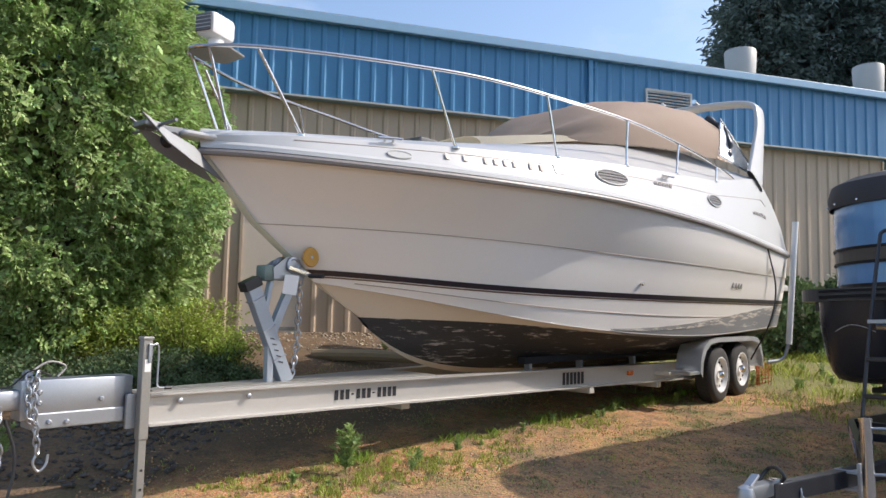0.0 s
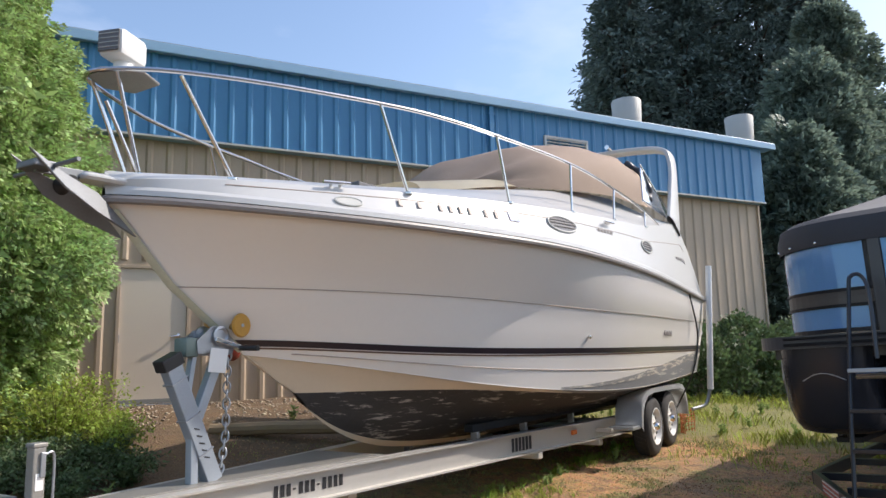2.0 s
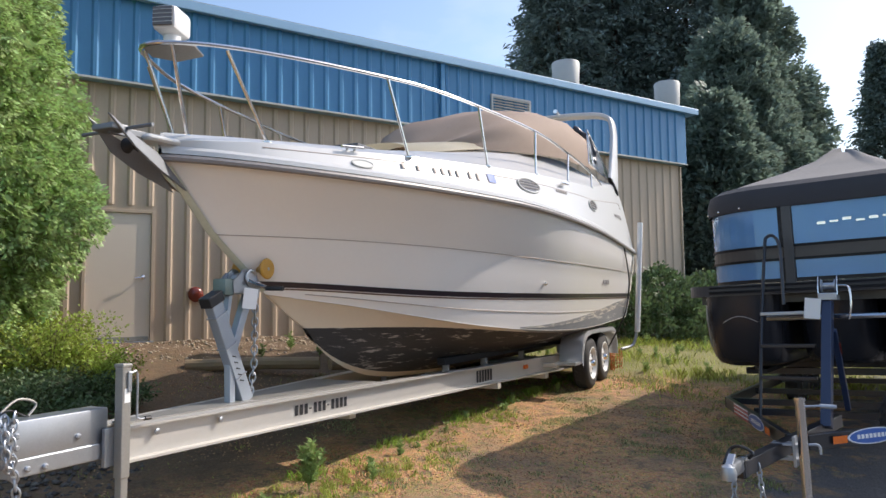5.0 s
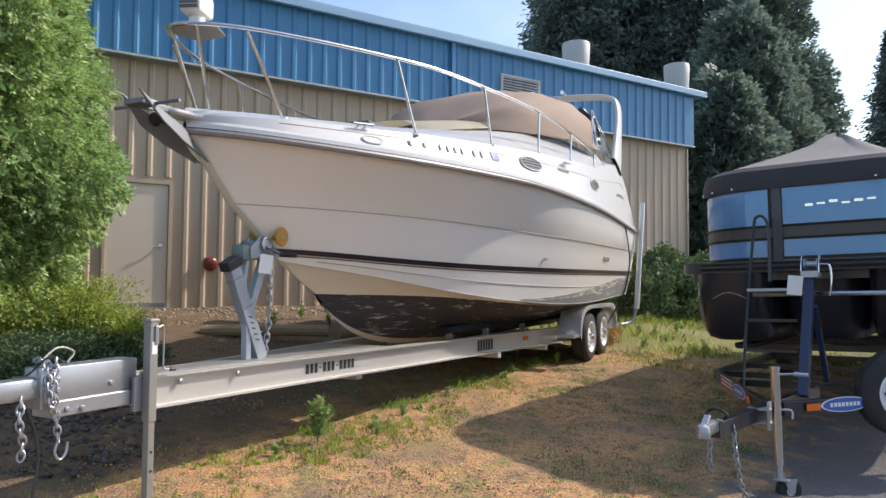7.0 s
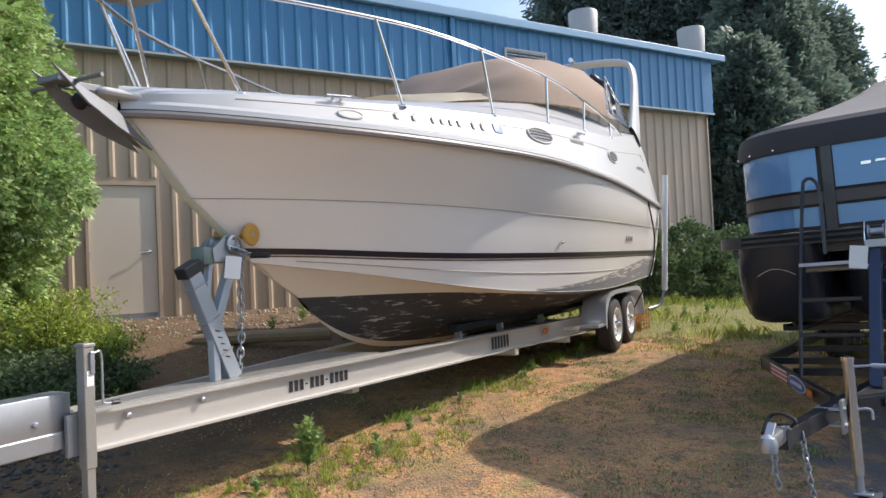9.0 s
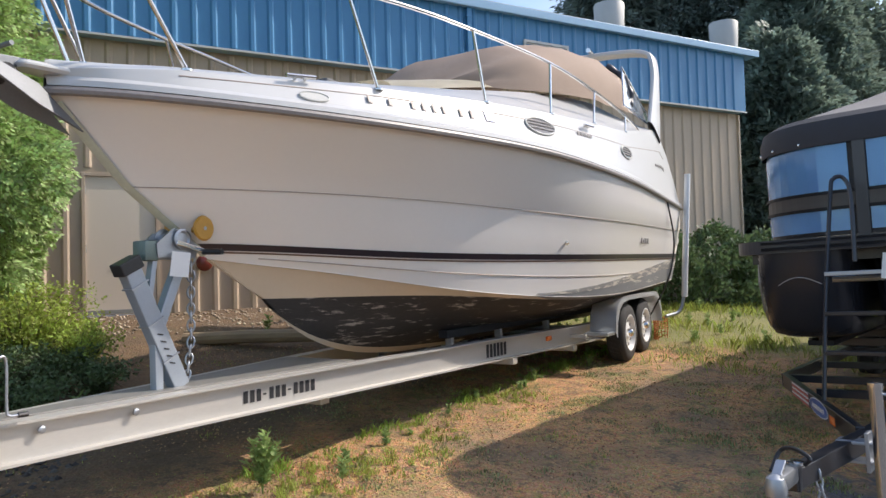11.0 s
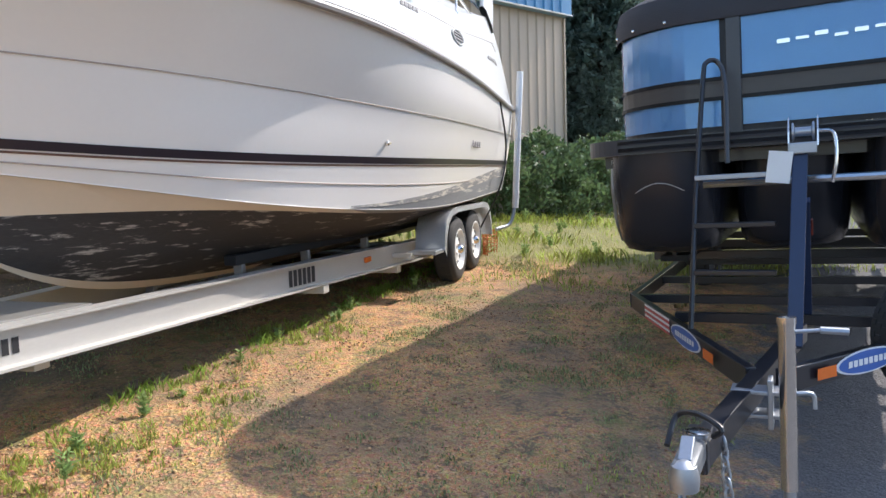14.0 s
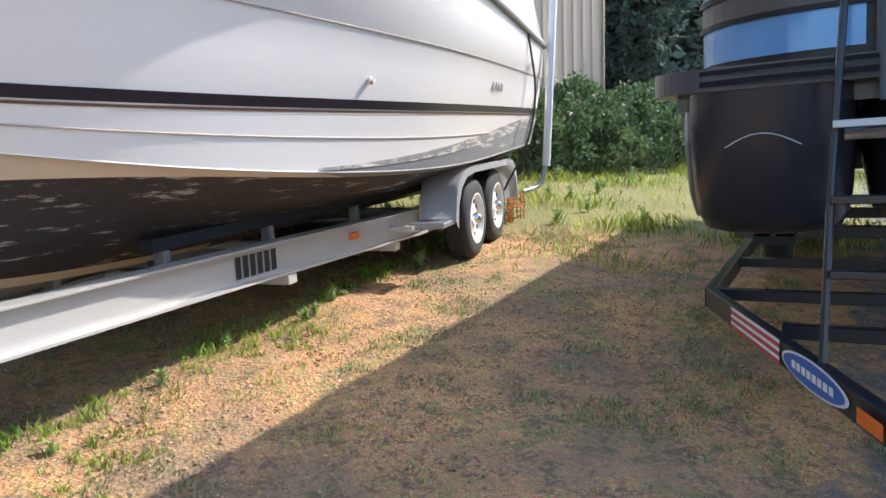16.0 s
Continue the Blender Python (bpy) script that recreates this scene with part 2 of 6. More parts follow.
def tube(points, radius, sides=8, bm=None, closed=False):
    """A round bar along a line; radius may be one number or one for each point."""
    own = bm if bm is not None else bmesh.new()
    pts = [Vector(q) for q in points]
    n = len(pts)
    rings = []
    side = None
    for i, p in enumerate(pts):
        if closed:
            way = (pts[(i + 1) % n] - pts[i - 1]).normalized()
        else:
            way = (pts[min(i + 1, n - 1)] - pts[max(i - 1, 0)]).normalized()
        if side is None:
            side = way.orthogonal().normalized()
        side = (side - way * side.dot(way)).normalized()
        up = way.cross(side)
        r = radius[i] if isinstance(radius, (list, tuple)) else radius
        rings.append([own.verts.new(p + (side * math.cos(2 * math.pi * k / sides) + up * math.sin(2 * math.pi * k / sides)) * r) for k in range(sides)])
    for i in range(n if closed else n - 1):
        a, b = rings[i], rings[(i + 1) % n]
        for k in range(sides):
            own.faces.new((a[k], a[(k + 1) % sides], b[(k + 1) % sides], b[k]))
    if not closed:
        own.faces.new(rings[0][::-1])
        own.faces.new(rings[-1])
    return own


def beam(a, b, wide, high, bm=None, bevel=0.004, up=(0, 0, 1)):
    """A square bar from a to b."""
    a, b = Vector(a), Vector(b)
    way = (b - a).normalized()
    side = way.cross(Vector(up)).normalized()
    top = side.cross(way)
    m = Matrix((side, way, top)).transposed().to_4x4()
    m.translation = (a + b) / 2
    return box(-wide / 2, -(b - a).length / 2, -high / 2, wide / 2, (b - a).length / 2, high / 2, bevel, bm, m)


def lathe(profile, sides=32, m=None, bm=None, caps=True):
    """Turns (radius, height) pairs about z."""
    own = bmesh.new()
    rings = [[own.verts.new((r * math.cos(2 * math.pi * k / sides), r * math.sin(2 * math.pi * k / sides), h)) for k in range(sides)] for r, h in profile]
    for a, b in zip(rings, rings[1:]):
        for k in range(sides):
            own.faces.new((a[k], a[(k + 1) % sides], b[(k + 1) % sides], b[k]))
    if caps:
        own.faces.new(rings[0][::-1])
        own.faces.new(rings[-1])
    if m is not None:
        own.transform(m)
    return merge(bm, own)


def extrude_outline(outline, depth, m=None, bm=None, bevel=0.0):
    """A flat outline (x, y) given a thickness along z."""
    own = bmesh.new()
    low = [own.verts.new((x, y, 0)) for x, y in outline]
    top = [own.verts.new((x, y, depth)) for x, y in outline]
    n = len(outline)
    own.faces.new(low[::-1])
    own.faces.new(top)
    for i in range(n):
        own.faces.new((low[i], low[(i + 1) % n], top[(i + 1) % n], top[i]))
    if bevel:
        bmesh.ops.bevel(own, geom=own.edges[:], offset=bevel, segments=1, affect="EDGES")
    if m is not None:
        own.transform(m)
    return merge(bm, own)


def grid_mesh(rows, bm=None, close=False):
    """Quads between rows of points of equal length."""
    own = bm if bm is not None else bmesh.new()
    vs = [[own.verts.new(p) for p in row] for row in rows]
    for a, b in zip(vs, vs[1:]):
        for k in range(len(a) - (0 if close else 1)):
            j = (k + 1) % len(a)
            own.faces.new((a[k], a[j], b[j], b[k]))
    return own


def poly_mesh(name, corners, material, size):
    """One mesh of many loose polygons: corners is an array (count, size, 3)."""
    corners = np.asarray(corners, dtype=np.float32)
    count = len(corners)
    me = bpy.data.meshes.new(name)
    me.vertices.add(count * size)
    me.vertices.foreach_set("co", corners.reshape(-1))
    me.loops.add(count * size)
    me.loops.foreach_set("vertex_index", np.arange(count * size, dtype=np.int32))
    me.polygons.add(count)
    me.polygons.foreach_set("loop_start", np.arange(0, count * size, size, dtype=np.int32))
    me.update(calc_edges=True)
    me.materials.append(material)
    return me


def lerp(x, xs, ys):
    return float(np.interp(x, xs, ys))


# ---- ground ----
WALL_0, WALL_DIR = Vector((-3.27, 12.48, 0)), radians(21.6)
WALL_W = Vector((math.cos(WALL_DIR), math.sin(WALL_DIR), 0))
WALL_N = Vector((math.sin(WALL_DIR), -math.cos(WALL_DIR), 0))


def smoothstep(t):
    t = np.clip(t, 0, 1)
    return t * t * (3 - 2 * t)


def ground_z(x, y):
    """The yard rises gently to the building and a little more towards its door."""
    x, y = np.asarray(x, float), np.asarray(y, float)
    base = -0.027 * (np.clip(x, -8, 9) - 0.29) + 0.08 * (np.clip(y, -5, 14) - 5.91)
    s = (x - WALL_0.x) * WALL_W.x + (y - WALL_0.y) * WALL_W.y
    q = (x - WALL_0.x) * WALL_N.x + (y - WALL_0.y) * WALL_N.y
    rise = 0.24 * smoothstep((3.6 - q) / 2.4) * (1 - smoothstep((s - 2) / 6))
    return base + rise


def spread(lo, a, b, hi, fine, grow=1.35):
    mid = list(np.arange(a, b + 1e-6, fine))
    left, step, v = [], fine, a
    while v > lo:
        step *= grow
        v -= step
        left.append(v)
    right, step, v = [], fine, b
    while v < hi:
        step *= grow
        v += step
        right.append(v)
    return np.array(left[::-1] + mid + right)


gx, gy = spread(-2500, -5.0, 9.0, 2500, 0.10), spread(-2500, 2.2, 16.0, 2500, 0.10)
GX, GY = np.meshgrid(gx, gy)
GZ = ground_z(GX, GY)
rng = np.random.default_rng(3)
near = (np.abs(GX - 2) < 8) & (np.abs(GY - 8) < 9)
GZ = GZ + np.where(near, rng.normal(0, 0.006, GX.shape) + 0.018 * np.sin(GX * 2.1 + 1.3 * np.sin(GY * 1.7)) * np.sin(GY * 2.6 + GX), 0)
far_r = np.hypot(GX, GY - 8)
GZ = np.where(far_r > 60, np.minimum(GZ, 0.3), GZ)
gnd = bpy.data.meshes.new("ground")
nx, ny = len(gx), len(gy)
gnd.vertices.add(nx * ny)
gnd.vertices.foreach_set("co", np.stack([GX, GY, GZ], -1).astype(np.float32).reshape(-1))
idx = np.arange(nx * ny, dtype=np.int32).reshape(ny, nx)
quads = np.stack([idx[:-1, :-1], idx[:-1, 1:], idx[1:, 1:], idx[1:, :-1]], -1).reshape(-1, 4)
gnd.loops.add(quads.size)
gnd.loops.foreach_set("vertex_index", quads.reshape(-1))
gnd.polygons.add(len(quads))
gnd.polygons.foreach_set("loop_start", np.arange(0, quads.size, 4, dtype=np.int32))
gnd.polygons.foreach_set("use_smooth", np.ones(len(quads), dtype=bool))
gnd.update(calc_edges=True)


def ground_material():
    m = bpy.data.materials.new("gravelly_dirt_and_grass")
    m.use_nodes = True
    n, l = m.node_tree.nodes, m.node_tree.links
    b = n["Principled BSDF"]
    b.inputs["Roughness"].default_value = 0.95
    geo = n.new("ShaderNodeNewGeometry")

    def noise_at(scale, detail=6, rough=0.6):
        t = n.new("ShaderNodeTexNoise")
        t.inputs["Scale"].default_value = scale
        t.inputs["Detail"].default_value = detail
        t.inputs["Roughness"].default_value = rough
        l.new(geo.outputs["Position"], t.inputs["Vector"])
        return t.outputs["Fac"]

    def ramp_of(src, stops):
        r = n.new("ShaderNodeValToRGB")
        while len(r.color_ramp.elements) < len(stops):
            r.color_ramp.elements.new(0.5)
        for e, (p, c) in zip(r.color_ramp.elements, stops):
            e.position, e.color = p, (*c, 1)
        l.new(src, r.inputs["Fac"])
        return r.outputs["Color"]

    def blend(f, a, c):
        x = n.new("ShaderNodeMixRGB")
        l.new(f, x.inputs["Fac"])
        l.new(a, x.inputs["Color1"])
        l.new(c, x.inputs["Color2"])
        return x.outputs["Color"]

    def plane(nxv, nyv, d, k):
        dot = n.new("ShaderNodeVectorMath")
        dot.operation = "DOT_PRODUCT"
        dot.inputs[1].default_value = (nxv * k, nyv * k, 0)
        l.new(geo.outputs["Position"], dot.inputs[0])
        a = n.new("ShaderNodeMath")
        a.operation = "ADD"
        a.inputs[1].default_value = d * k
        l.new(dot.outputs["Value"], a.inputs[0])
        return a.outputs["Value"]

    def add_noise(v, src, amount):
        a = n.new("ShaderNodeMath")
        a.operation = "MULTIPLY_ADD"
        a.inputs[1].default_value = amount
        l.new(src, a.inputs[0])
        l.new(v, a.inputs[2])
        return a.outputs["Value"]

    grit = noise_at(110, 4, 0.8)
    grains = n.new("ShaderNodeTexVoronoi")
    grains.inputs["Scale"].default_value = 48
    l.new(geo.outputs["Position"], grains.inputs["Vector"])
    dirt = ramp_of(grit, [(0.34, (0.20, 0.105, 0.048)), (0.5, (0.52, 0.280, 0.112)), (0.64, (0.78, 0.50, 0.25))])
    pebble = n.new("ShaderNodeMixRGB")
    pebble.blend_type = "OVERLAY"
    pebble.inputs["Fac"].default_value = 0.22
    l.new(dirt, pebble.inputs["Color1"])
    l.new(grains.outputs["Color"], pebble.inputs["Color2"])
    desat = n.new("ShaderNodeHueSaturation")
    desat.inputs["Saturation"].default_value = 1.0
    l.new(pebble.outputs["Color"], desat.inputs["Color"])
    dirt = desat.outputs["Color"]
    dull = ramp_of(noise_at(30, 5, 0.7), [(0.3, (0.18, 0.12, 0.068)), (0.7, (0.38, 0.26, 0.15))])
    dirt = blend(ramp_of(noise_at(0.9, 4), [(0.45, (0, 0, 0)), (0.62, (1, 1, 1))]), dirt, dull)
    moss = ramp_of(noise_at(60, 4, 0.8), [(0.3, (0.085, 0.095, 0.03)), (0.7, (0.33, 0.33, 0.10))])
    green_f = ramp_of(add_noise(noise_at(1.7, 7, 0.72), noise_at(14, 3), 0.25), [(0.66, (0, 0, 0)), (0.76, (0.8, 0.8, 0.8))])
    c = blend(green_f, dirt, moss)
    # leaf litter and dark clods
    litter = ramp_of(noise_at(75, 3, 0.8), [(0.3, (0.045, 0.037, 0.025)), (0.7, (0.19, 0.15, 0.10))])
    litter_f = ramp_of(add_noise(noise_at(5.5, 9, 0.85), noise_at(34, 3), 0.35), [(0.685, (0, 0, 0)), (0.76, (0.75, 0.75, 0.75))])
    c = blend(litter_f, c, litter)
    # darker ground colour behind the trailer, towards the cedars
    dark_ground = ramp_of(noise_at(40, 5, 0.75), [(0.3, (0.05, 0.036, 0.024)), (0.7, (0.22, 0.15, 0.09))])
    dark_ground_f = ramp_of(add_noise(plane(-0.799, 0.602, -4.50, 0.8), noise_at(2.2, 6), 0.6), [(0.25, (0, 0, 0)), (0.75, (0.85, 0.85, 0.85))])
    c = blend(dark_ground_f, c, dark_ground)
    # grassy back of the yard
    back = ramp_of(add_noise(plane(0.602, 0.799, -10.6, 0.35), noise_at(1.2), 0.9), [(0.35, (0, 0, 0)), (0.8, (0.85, 0.85, 0.85))])
    c = blend(back, c, moss)
    asphalt = ramp_of(noise_at(130, 3, 0.8), [(0.35, (0.055, 0.055, 0.058)), (0.7, (0.20, 0.19, 0.185))])
    side = ramp_of(add_noise(plane(0.669, -0.743, 1.72, 0.6), noise_at(2.3, 8, 0.7), 1.6), [(0.62, (0, 0, 0)), (0.84, (1, 1, 1))])
    c = blend(side, c, asphalt)
    l.new(c, b.inputs["Base Color"])
    bp = n.new("ShaderNodeBump")
    bp.inputs["Strength"].default_value = 0.45
    bp.inputs["Distance"].default_value = 0.02
    l.new(grains.outputs["Distance"], bp.inputs["Height"])
    bp2 = n.new("ShaderNodeBump")
    bp2.inputs["Strength"].default_value = 0.6
    bp2.inputs["Distance"].default_value = 0.05
    l.new(noise_at(9, 6, 0.7), bp2.inputs["Height"])
    l.new(bp2.outputs["Normal"], bp.inputs["Normal"])
    l.new(bp.outputs["Normal"], b.inputs["Normal"])
    return m


gnd.materials.append(ground_material())
tagged(new("ground", gnd), "reddish gravelly dirt yard with weeds and worn asphalt", "ground", kind="structure")

# ---- building ----
WALL = Matrix.Translation(WALL_0) @ Matrix.Rotation(WALL_DIR, 4, "Z")
S0, S1, SEAM, EAVE, BASE, DEPTH = -9.0, 13.50, 5.04, 6.42, 0.85, 14.0
OUT = 0.22   # how far the blue siding stands out over the tan
D0, D1 = -0.96, 0.12   # door opening along the wall
building = thing("metal_building", "long metal building with blue upper and tan lower siding", "building", WALL, kind="structure")
for q in ((S0, 0.0, -0.3, D0, 0.2, SEAM), (D1, 0.0, -0.3, S1, 0.2, SEAM), (D0, 0.0, 3.0, D1, 0.2, SEAM), (D0, 0.0, -0.3, D1, 0.2, BASE),
          (S1 - 0.2, 0.2, -0.3, S1, DEPTH - 0.2, SEAM), (S0, 0.2, -0.3, S0 + 0.2, DEPTH - 0.2, SEAM), (S0, DEPTH - 0.2, -0.3, S1, DEPTH, SEAM)):
    part("lower_wall", box(*q), TANWALL, building, "tan corrugated metal lower wall")
for q in ((S0, -OUT, SEAM, S1 + 0.05, 0.2, EAVE), (S1 - 0.2, 0.2, SEAM, S1 + 0.05, DEPTH - 0.2, EAVE), (S0, 0.2, SEAM, S0 + 0.2, DEPTH - 0.2, EAVE), (S0, DEPTH - 0.2, SEAM, S1, DEPTH, EAVE)):
    part("upper_wall", box(*q), BLUEWALL, building, "blue corrugated metal upper wall")
part("drip_edge", box(S0, -OUT - 0.035, SEAM - 0.02, S1 + 0.06, -OUT, SEAM + 0.015, 0.004), VENT, building)
eave = box(S0, -OUT - 0.10, EAVE, S1 + 0.42, 0.0, EAVE + 0.03)
box(S0, -OUT - 0.16, EAVE - 0.02, S1 + 0.42, -OUT - 0.10, EAVE + 0.14, 0.012, eave)
box(S0, -OUT + 0.002, SEAM - 0.002, S1, 0.0, SEAM + 0.02, 0, eave)
part("eave_gutter", eave, ROOFTRIM, building, "pale blue metal eave and gutter")
roof = bmesh.new()
grid_mesh([[(S0 - 0.3, -OUT - 0.15, EAVE + 0.15), (S1 + 0.42, -OUT - 0.15, EAVE + 0.15)], [(S0 - 0.3, DEPTH / 2, EAVE + 0.95), (S1 + 0.42, DEPTH / 2, EAVE + 0.95)], [(S0 - 0.3, DEPTH + 0.4, EAVE + 0.17), (S1 + 0.42, DEPTH + 0.4, EAVE + 0.17)]], roof)
bmesh.ops.solidify(roof, geom=roof.faces[:], thickness=0.05)
part("roof", roof, ROOFMET, building, "low pitched metal roof")


def rib_mesh(name, z0, z1, material):
    bm = bmesh.new()
    prof = [(-0.060, 0.0), (-0.026, -0.030), (0.026, -0.030), (0.060, 0.0)]
    grid_mesh([[(x, y, z0) for x, y in prof], [(x, y, z1) for x, y in prof]], bm)
    return finish(name, bm, material)


tan_rib = rib_mesh("rib", 0.1, SEAM - 0.03, TANWALL)
tan_rib_high = rib_mesh("rib", 3.08, SEAM - 0.03, TANWALL)
blue_rib = rib_mesh("rib", SEAM + 0.03, EAVE, BLUEWALL)
s = S0 + 0.2
while s < S1 - 0.04:
    part("rib", tan_rib_high if D0 - 0.12 < s < D1 + 0.12 else tan_rib, None, building, m=pose(s, 0.0, 0))
    part("rib", blue_rib, None, building, m=pose(s, -OUT, 0))
    s += 0.305
part("corner_trim", box(S1 - 0.02, -0.05, 0.0, S1 + 0.03, 0.12, SEAM - 0.03, 0.004), TANWALL, building)
part("footing", box(S0, -0.03, 0.2, S1, 0.0, BASE - 0.04), CONC, building, "grey concrete footing")

door = thing("door_1", "plain tan metal door with lever handle, closed", "door", WALL, kind="structure")
frame_bm = box(D0, -0.03, BASE, D0 + 0.05, 0.12, 3.0, 0.004)
box(D1 - 0.05, -0.03, BASE, D1, 0.12, 3.0, 0.004, frame_bm)
box(D0 + 0.05, -0.03, 2.95, D1 - 0.05, 0.12, 3.0, 0.004, frame_bm)
part("door_frame", frame_bm, TANWALL, door)
part("door_leaf", box(D0 + 0.052, 0.008, BASE + 0.02, D1 - 0.052, 0.055, 2.948, 0.004), DOORMAT, door)
part("threshold", box(D0, -0.10, BASE - 0.03, D1, 0.0, BASE + 0.015, 0.004), GALV, door)
handle = lathe([(0.036, 0), (0.036, 0.012), (0.018, 0.020), (0.015, 0.055)], 16, pose(D1 - 0.17, 0.008, 1.90, 90, 0, 0))
tube([(D1 - 0.17, -0.045, 1.90), (D1 - 0.20, -0.056, 1.898), (D1 - 0.30, -0.056, 1.888)], 0.012, 8, handle)
part("door_handle", handle, STEEL, door, "brushed metal lever handle", True)
part("kick_strip", box(D0 + 0.07, 0.000, BASE + 0.03, D1 - 0.07, 0.007, BASE + 0.09, 0.002), GALV_POST, door)
for hz in (1.12, 1.80, 2.68):
    part("hinge", tube([(D0 + 0.05, -0.004, hz), (D0 + 0.05, -0.004, hz + 0.12)], 0.014, 8), GALV_POST, door)

spout = thing("downspout", "blue metal downspout strip on upper wall", "downspout", WALL, kind="structure")
part("pipe", box(5.64, -OUT - 0.095, SEAM + 0.06, 5.74, -OUT - 0.037, EAVE - 0.02, 0.008), BLUEWALL, spout)
for sz in (SEAM + 0.25, EAVE - 0.2):
    part("strap", box(5.62, -OUT - 0.10, sz, 5.76, -OUT - 0.037, sz + 0.03), BLUEWALL, spout)

louvre = thing("wall_louvre", "grey metal louvred vent in blue wall", "vent", WALL, kind="structure")
LV = -OUT - 0.05
lf = box(6.98, LV, 5.50, 8.10, -OUT, 5.55)
box(6.98, LV, 5.92, 8.10, -OUT, 5.97, 0, lf)
box(6.98, LV, 5.55, 7.03, -OUT, 5.92, 0, lf)
box(8.05, LV, 5.55, 8.10, -OUT, 5.92, 0, lf)
part("frame", lf, VENT, louvre)
for k in range(6):
    part("slat", box(7.03, -0.045, -0.006, 8.05, 0.045, 0.006, 0, None, pose(0, -OUT - 0.025, 5.60 + 0.062 * k, 35, 0, 0)), VENT, louvre)


def roof_vent(x, y, z, r, h, label):
    v = thing("roof_vent", label, "roof vent", WALL @ pose(x, y, z), "vents on the roof", "structure")
    part("neck", lathe([(r * 0.66, -0.4), (r * 0.66, h * 0.30)], 24), VENT, v, smooth=True)
    part("hood", lathe([(r * 0.80, h * 0.22), (r * 0.93, h * 0.26), (r * 0.97, h * 0.40), (r * 1.03, h * 0.97), (r * 0.99, h), (0.02, h * 1.02)], 28), VENT, v, smooth=True)
    part("seam_band", lathe([(r * 1.01, h * 0.86), (r * 1.015, h * 0.88), (r * 1.015, h * 0.91), (r * 1.01, h * 0.93)], 28), VENT, v, smooth=True)


roof_vent(10.3, 0.9, EAVE + 0.20, 0.35, 0.95, "large grey cylindrical gravity vent on roof")
roof_vent(13.62, 0.4, EAVE + 0.12, 0.34, 0.90, "large grey cylindrical gravity vent on roof")
roof_vent(4.4, 1.2, EAVE + 0.3, 0.12, 0.42, "small grey pipe vent on roof")
roof_vent(8.55, 1.6, EAVE + 0.3, 0.16, 0.45, "small grey pipe vent on roof")

# ---- cruiser ----
BOAT = Matrix.Translation((-1.784, 4.848, 0)) @ Matrix.Rotation(radians(53), 4, "Z")   # x aft, y starboard
boat = thing("cabin_cruiser", "white cabin cruiser with worn black bottom paint on a trailer", "boat", BOAT)
L_END = 8.62
STEM_U, STEM_Z = [0.0, 0.10, 0.46, 0.90, 1.31, 1.56, 1.97, 2.375, 2.93, 4.0, 8.62], [2.40, 2.27, 1.86, 1.573, 1.32, 1.22, 0.925, 0.765, 0.68, 0.64, 0.62]
SHEER_U, SHEER_H, SHEER_Z = [0, .12, .48, .8, 1.75, 3.5, 5.8, 8.62], [0, .22, .50, .68, 1.07, 1.46, 1.55, 1.47], [2.40, 2.39, 2.37, 2.365, 2.365, 2.385, 2.345, 2.21]


def stem_z(u):
    return lerp(u, STEM_U, STEM_Z)


def line_of(u0, us, hs, zs, count=60):
    """A longitudinal line of the hull from the stem at u0 to the transom: (u, half breadth, z)."""
    out = []
    for i in range(count + 1):
        t = (i / count) ** 1.6
        u = u0 + (L_END - u0) * t
        out.append((u, lerp(u, us, hs), lerp(u, us, zs)))
    # rounds the corners of the straight pieces
    for _ in range(26):
        out = [out[0]] + [tuple((out[k - 1][j] + 2 * out[k][j] + out[k + 1][j]) / 4 for j in range(3)) for k in range(1, count)] + [out[-1]]
    return out


sheer = line_of(0.0, SHEER_U, SHEER_H, SHEER_Z)
knuckle = line_of(0.46, [.46, 1.07, 1.85, 2.9, 4.8, 6, 8.62], [0, .33, .67, 1.00, 1.385, 1.475, 1.44], [1.93, 1.94, 1.94, 1.925, 1.885, 1.88, 1.885])
stripe_a = line_of(0.94, [.94, 1.14, 1.58, 2.3, 3.04, 4.9, 6, 8.62], [0, .10, .32, .62, .89, 1.29, 1.38, 1.38], [1.60, 1.60, 1.58, 1.54, 1.518, 1.511, 1.52, 1.545])
stripe_b = line_of(1.02, [1.02, 1.16, 1.58, 2.3, 3.04, 4.9, 6, 8.62], [0, .06, .29, .59, .86, 1.265, 1.36, 1.365], [1.54, 1.54, 1.52, 1.475, 1.45, 1.44, 1.45, 1.47])
chine = line_of(1.08, [1.08, 1.22, 1.66, 2.15, 2.7, 3.39, 4.74, 6.03, 8.62], [0, .06, .25, .44, .65, .87, 1.15, 1.29, 1.30], [1.50, 1.48, 1.43, 1.36, 1.27, 1.175, 1.075, 1.05, 1.17])
boot = line_of(1.56, [1.56, 2.0, 2.6, 3.3, 4.1, 5.0, 6.03, 8.62], [0, .22, .50, .78, 1.00, 1.14, 1.24, 1.25], [1.22, 1.21, 1.20, 1.165, 1.09, 1.04, 1.03, 1.14])
keel = line_of(1.75, [1.75, 1.97, 2.375, 2.93, 4.0, 8.62], [0, 0, 0, 0, 0, 0], [1.08, .925, .765, .68, .64, .62])
shoulder = [(a[0] * .5 + b[0] * .5, (a[1] + b[1]) / 2 - 0.012 * min(1, a[0] / 1.5 + .2) * (1 - min(1, a[0] / 7)), (a[2] + b[2]) / 2) for a, b in zip(sheer, knuckle)]
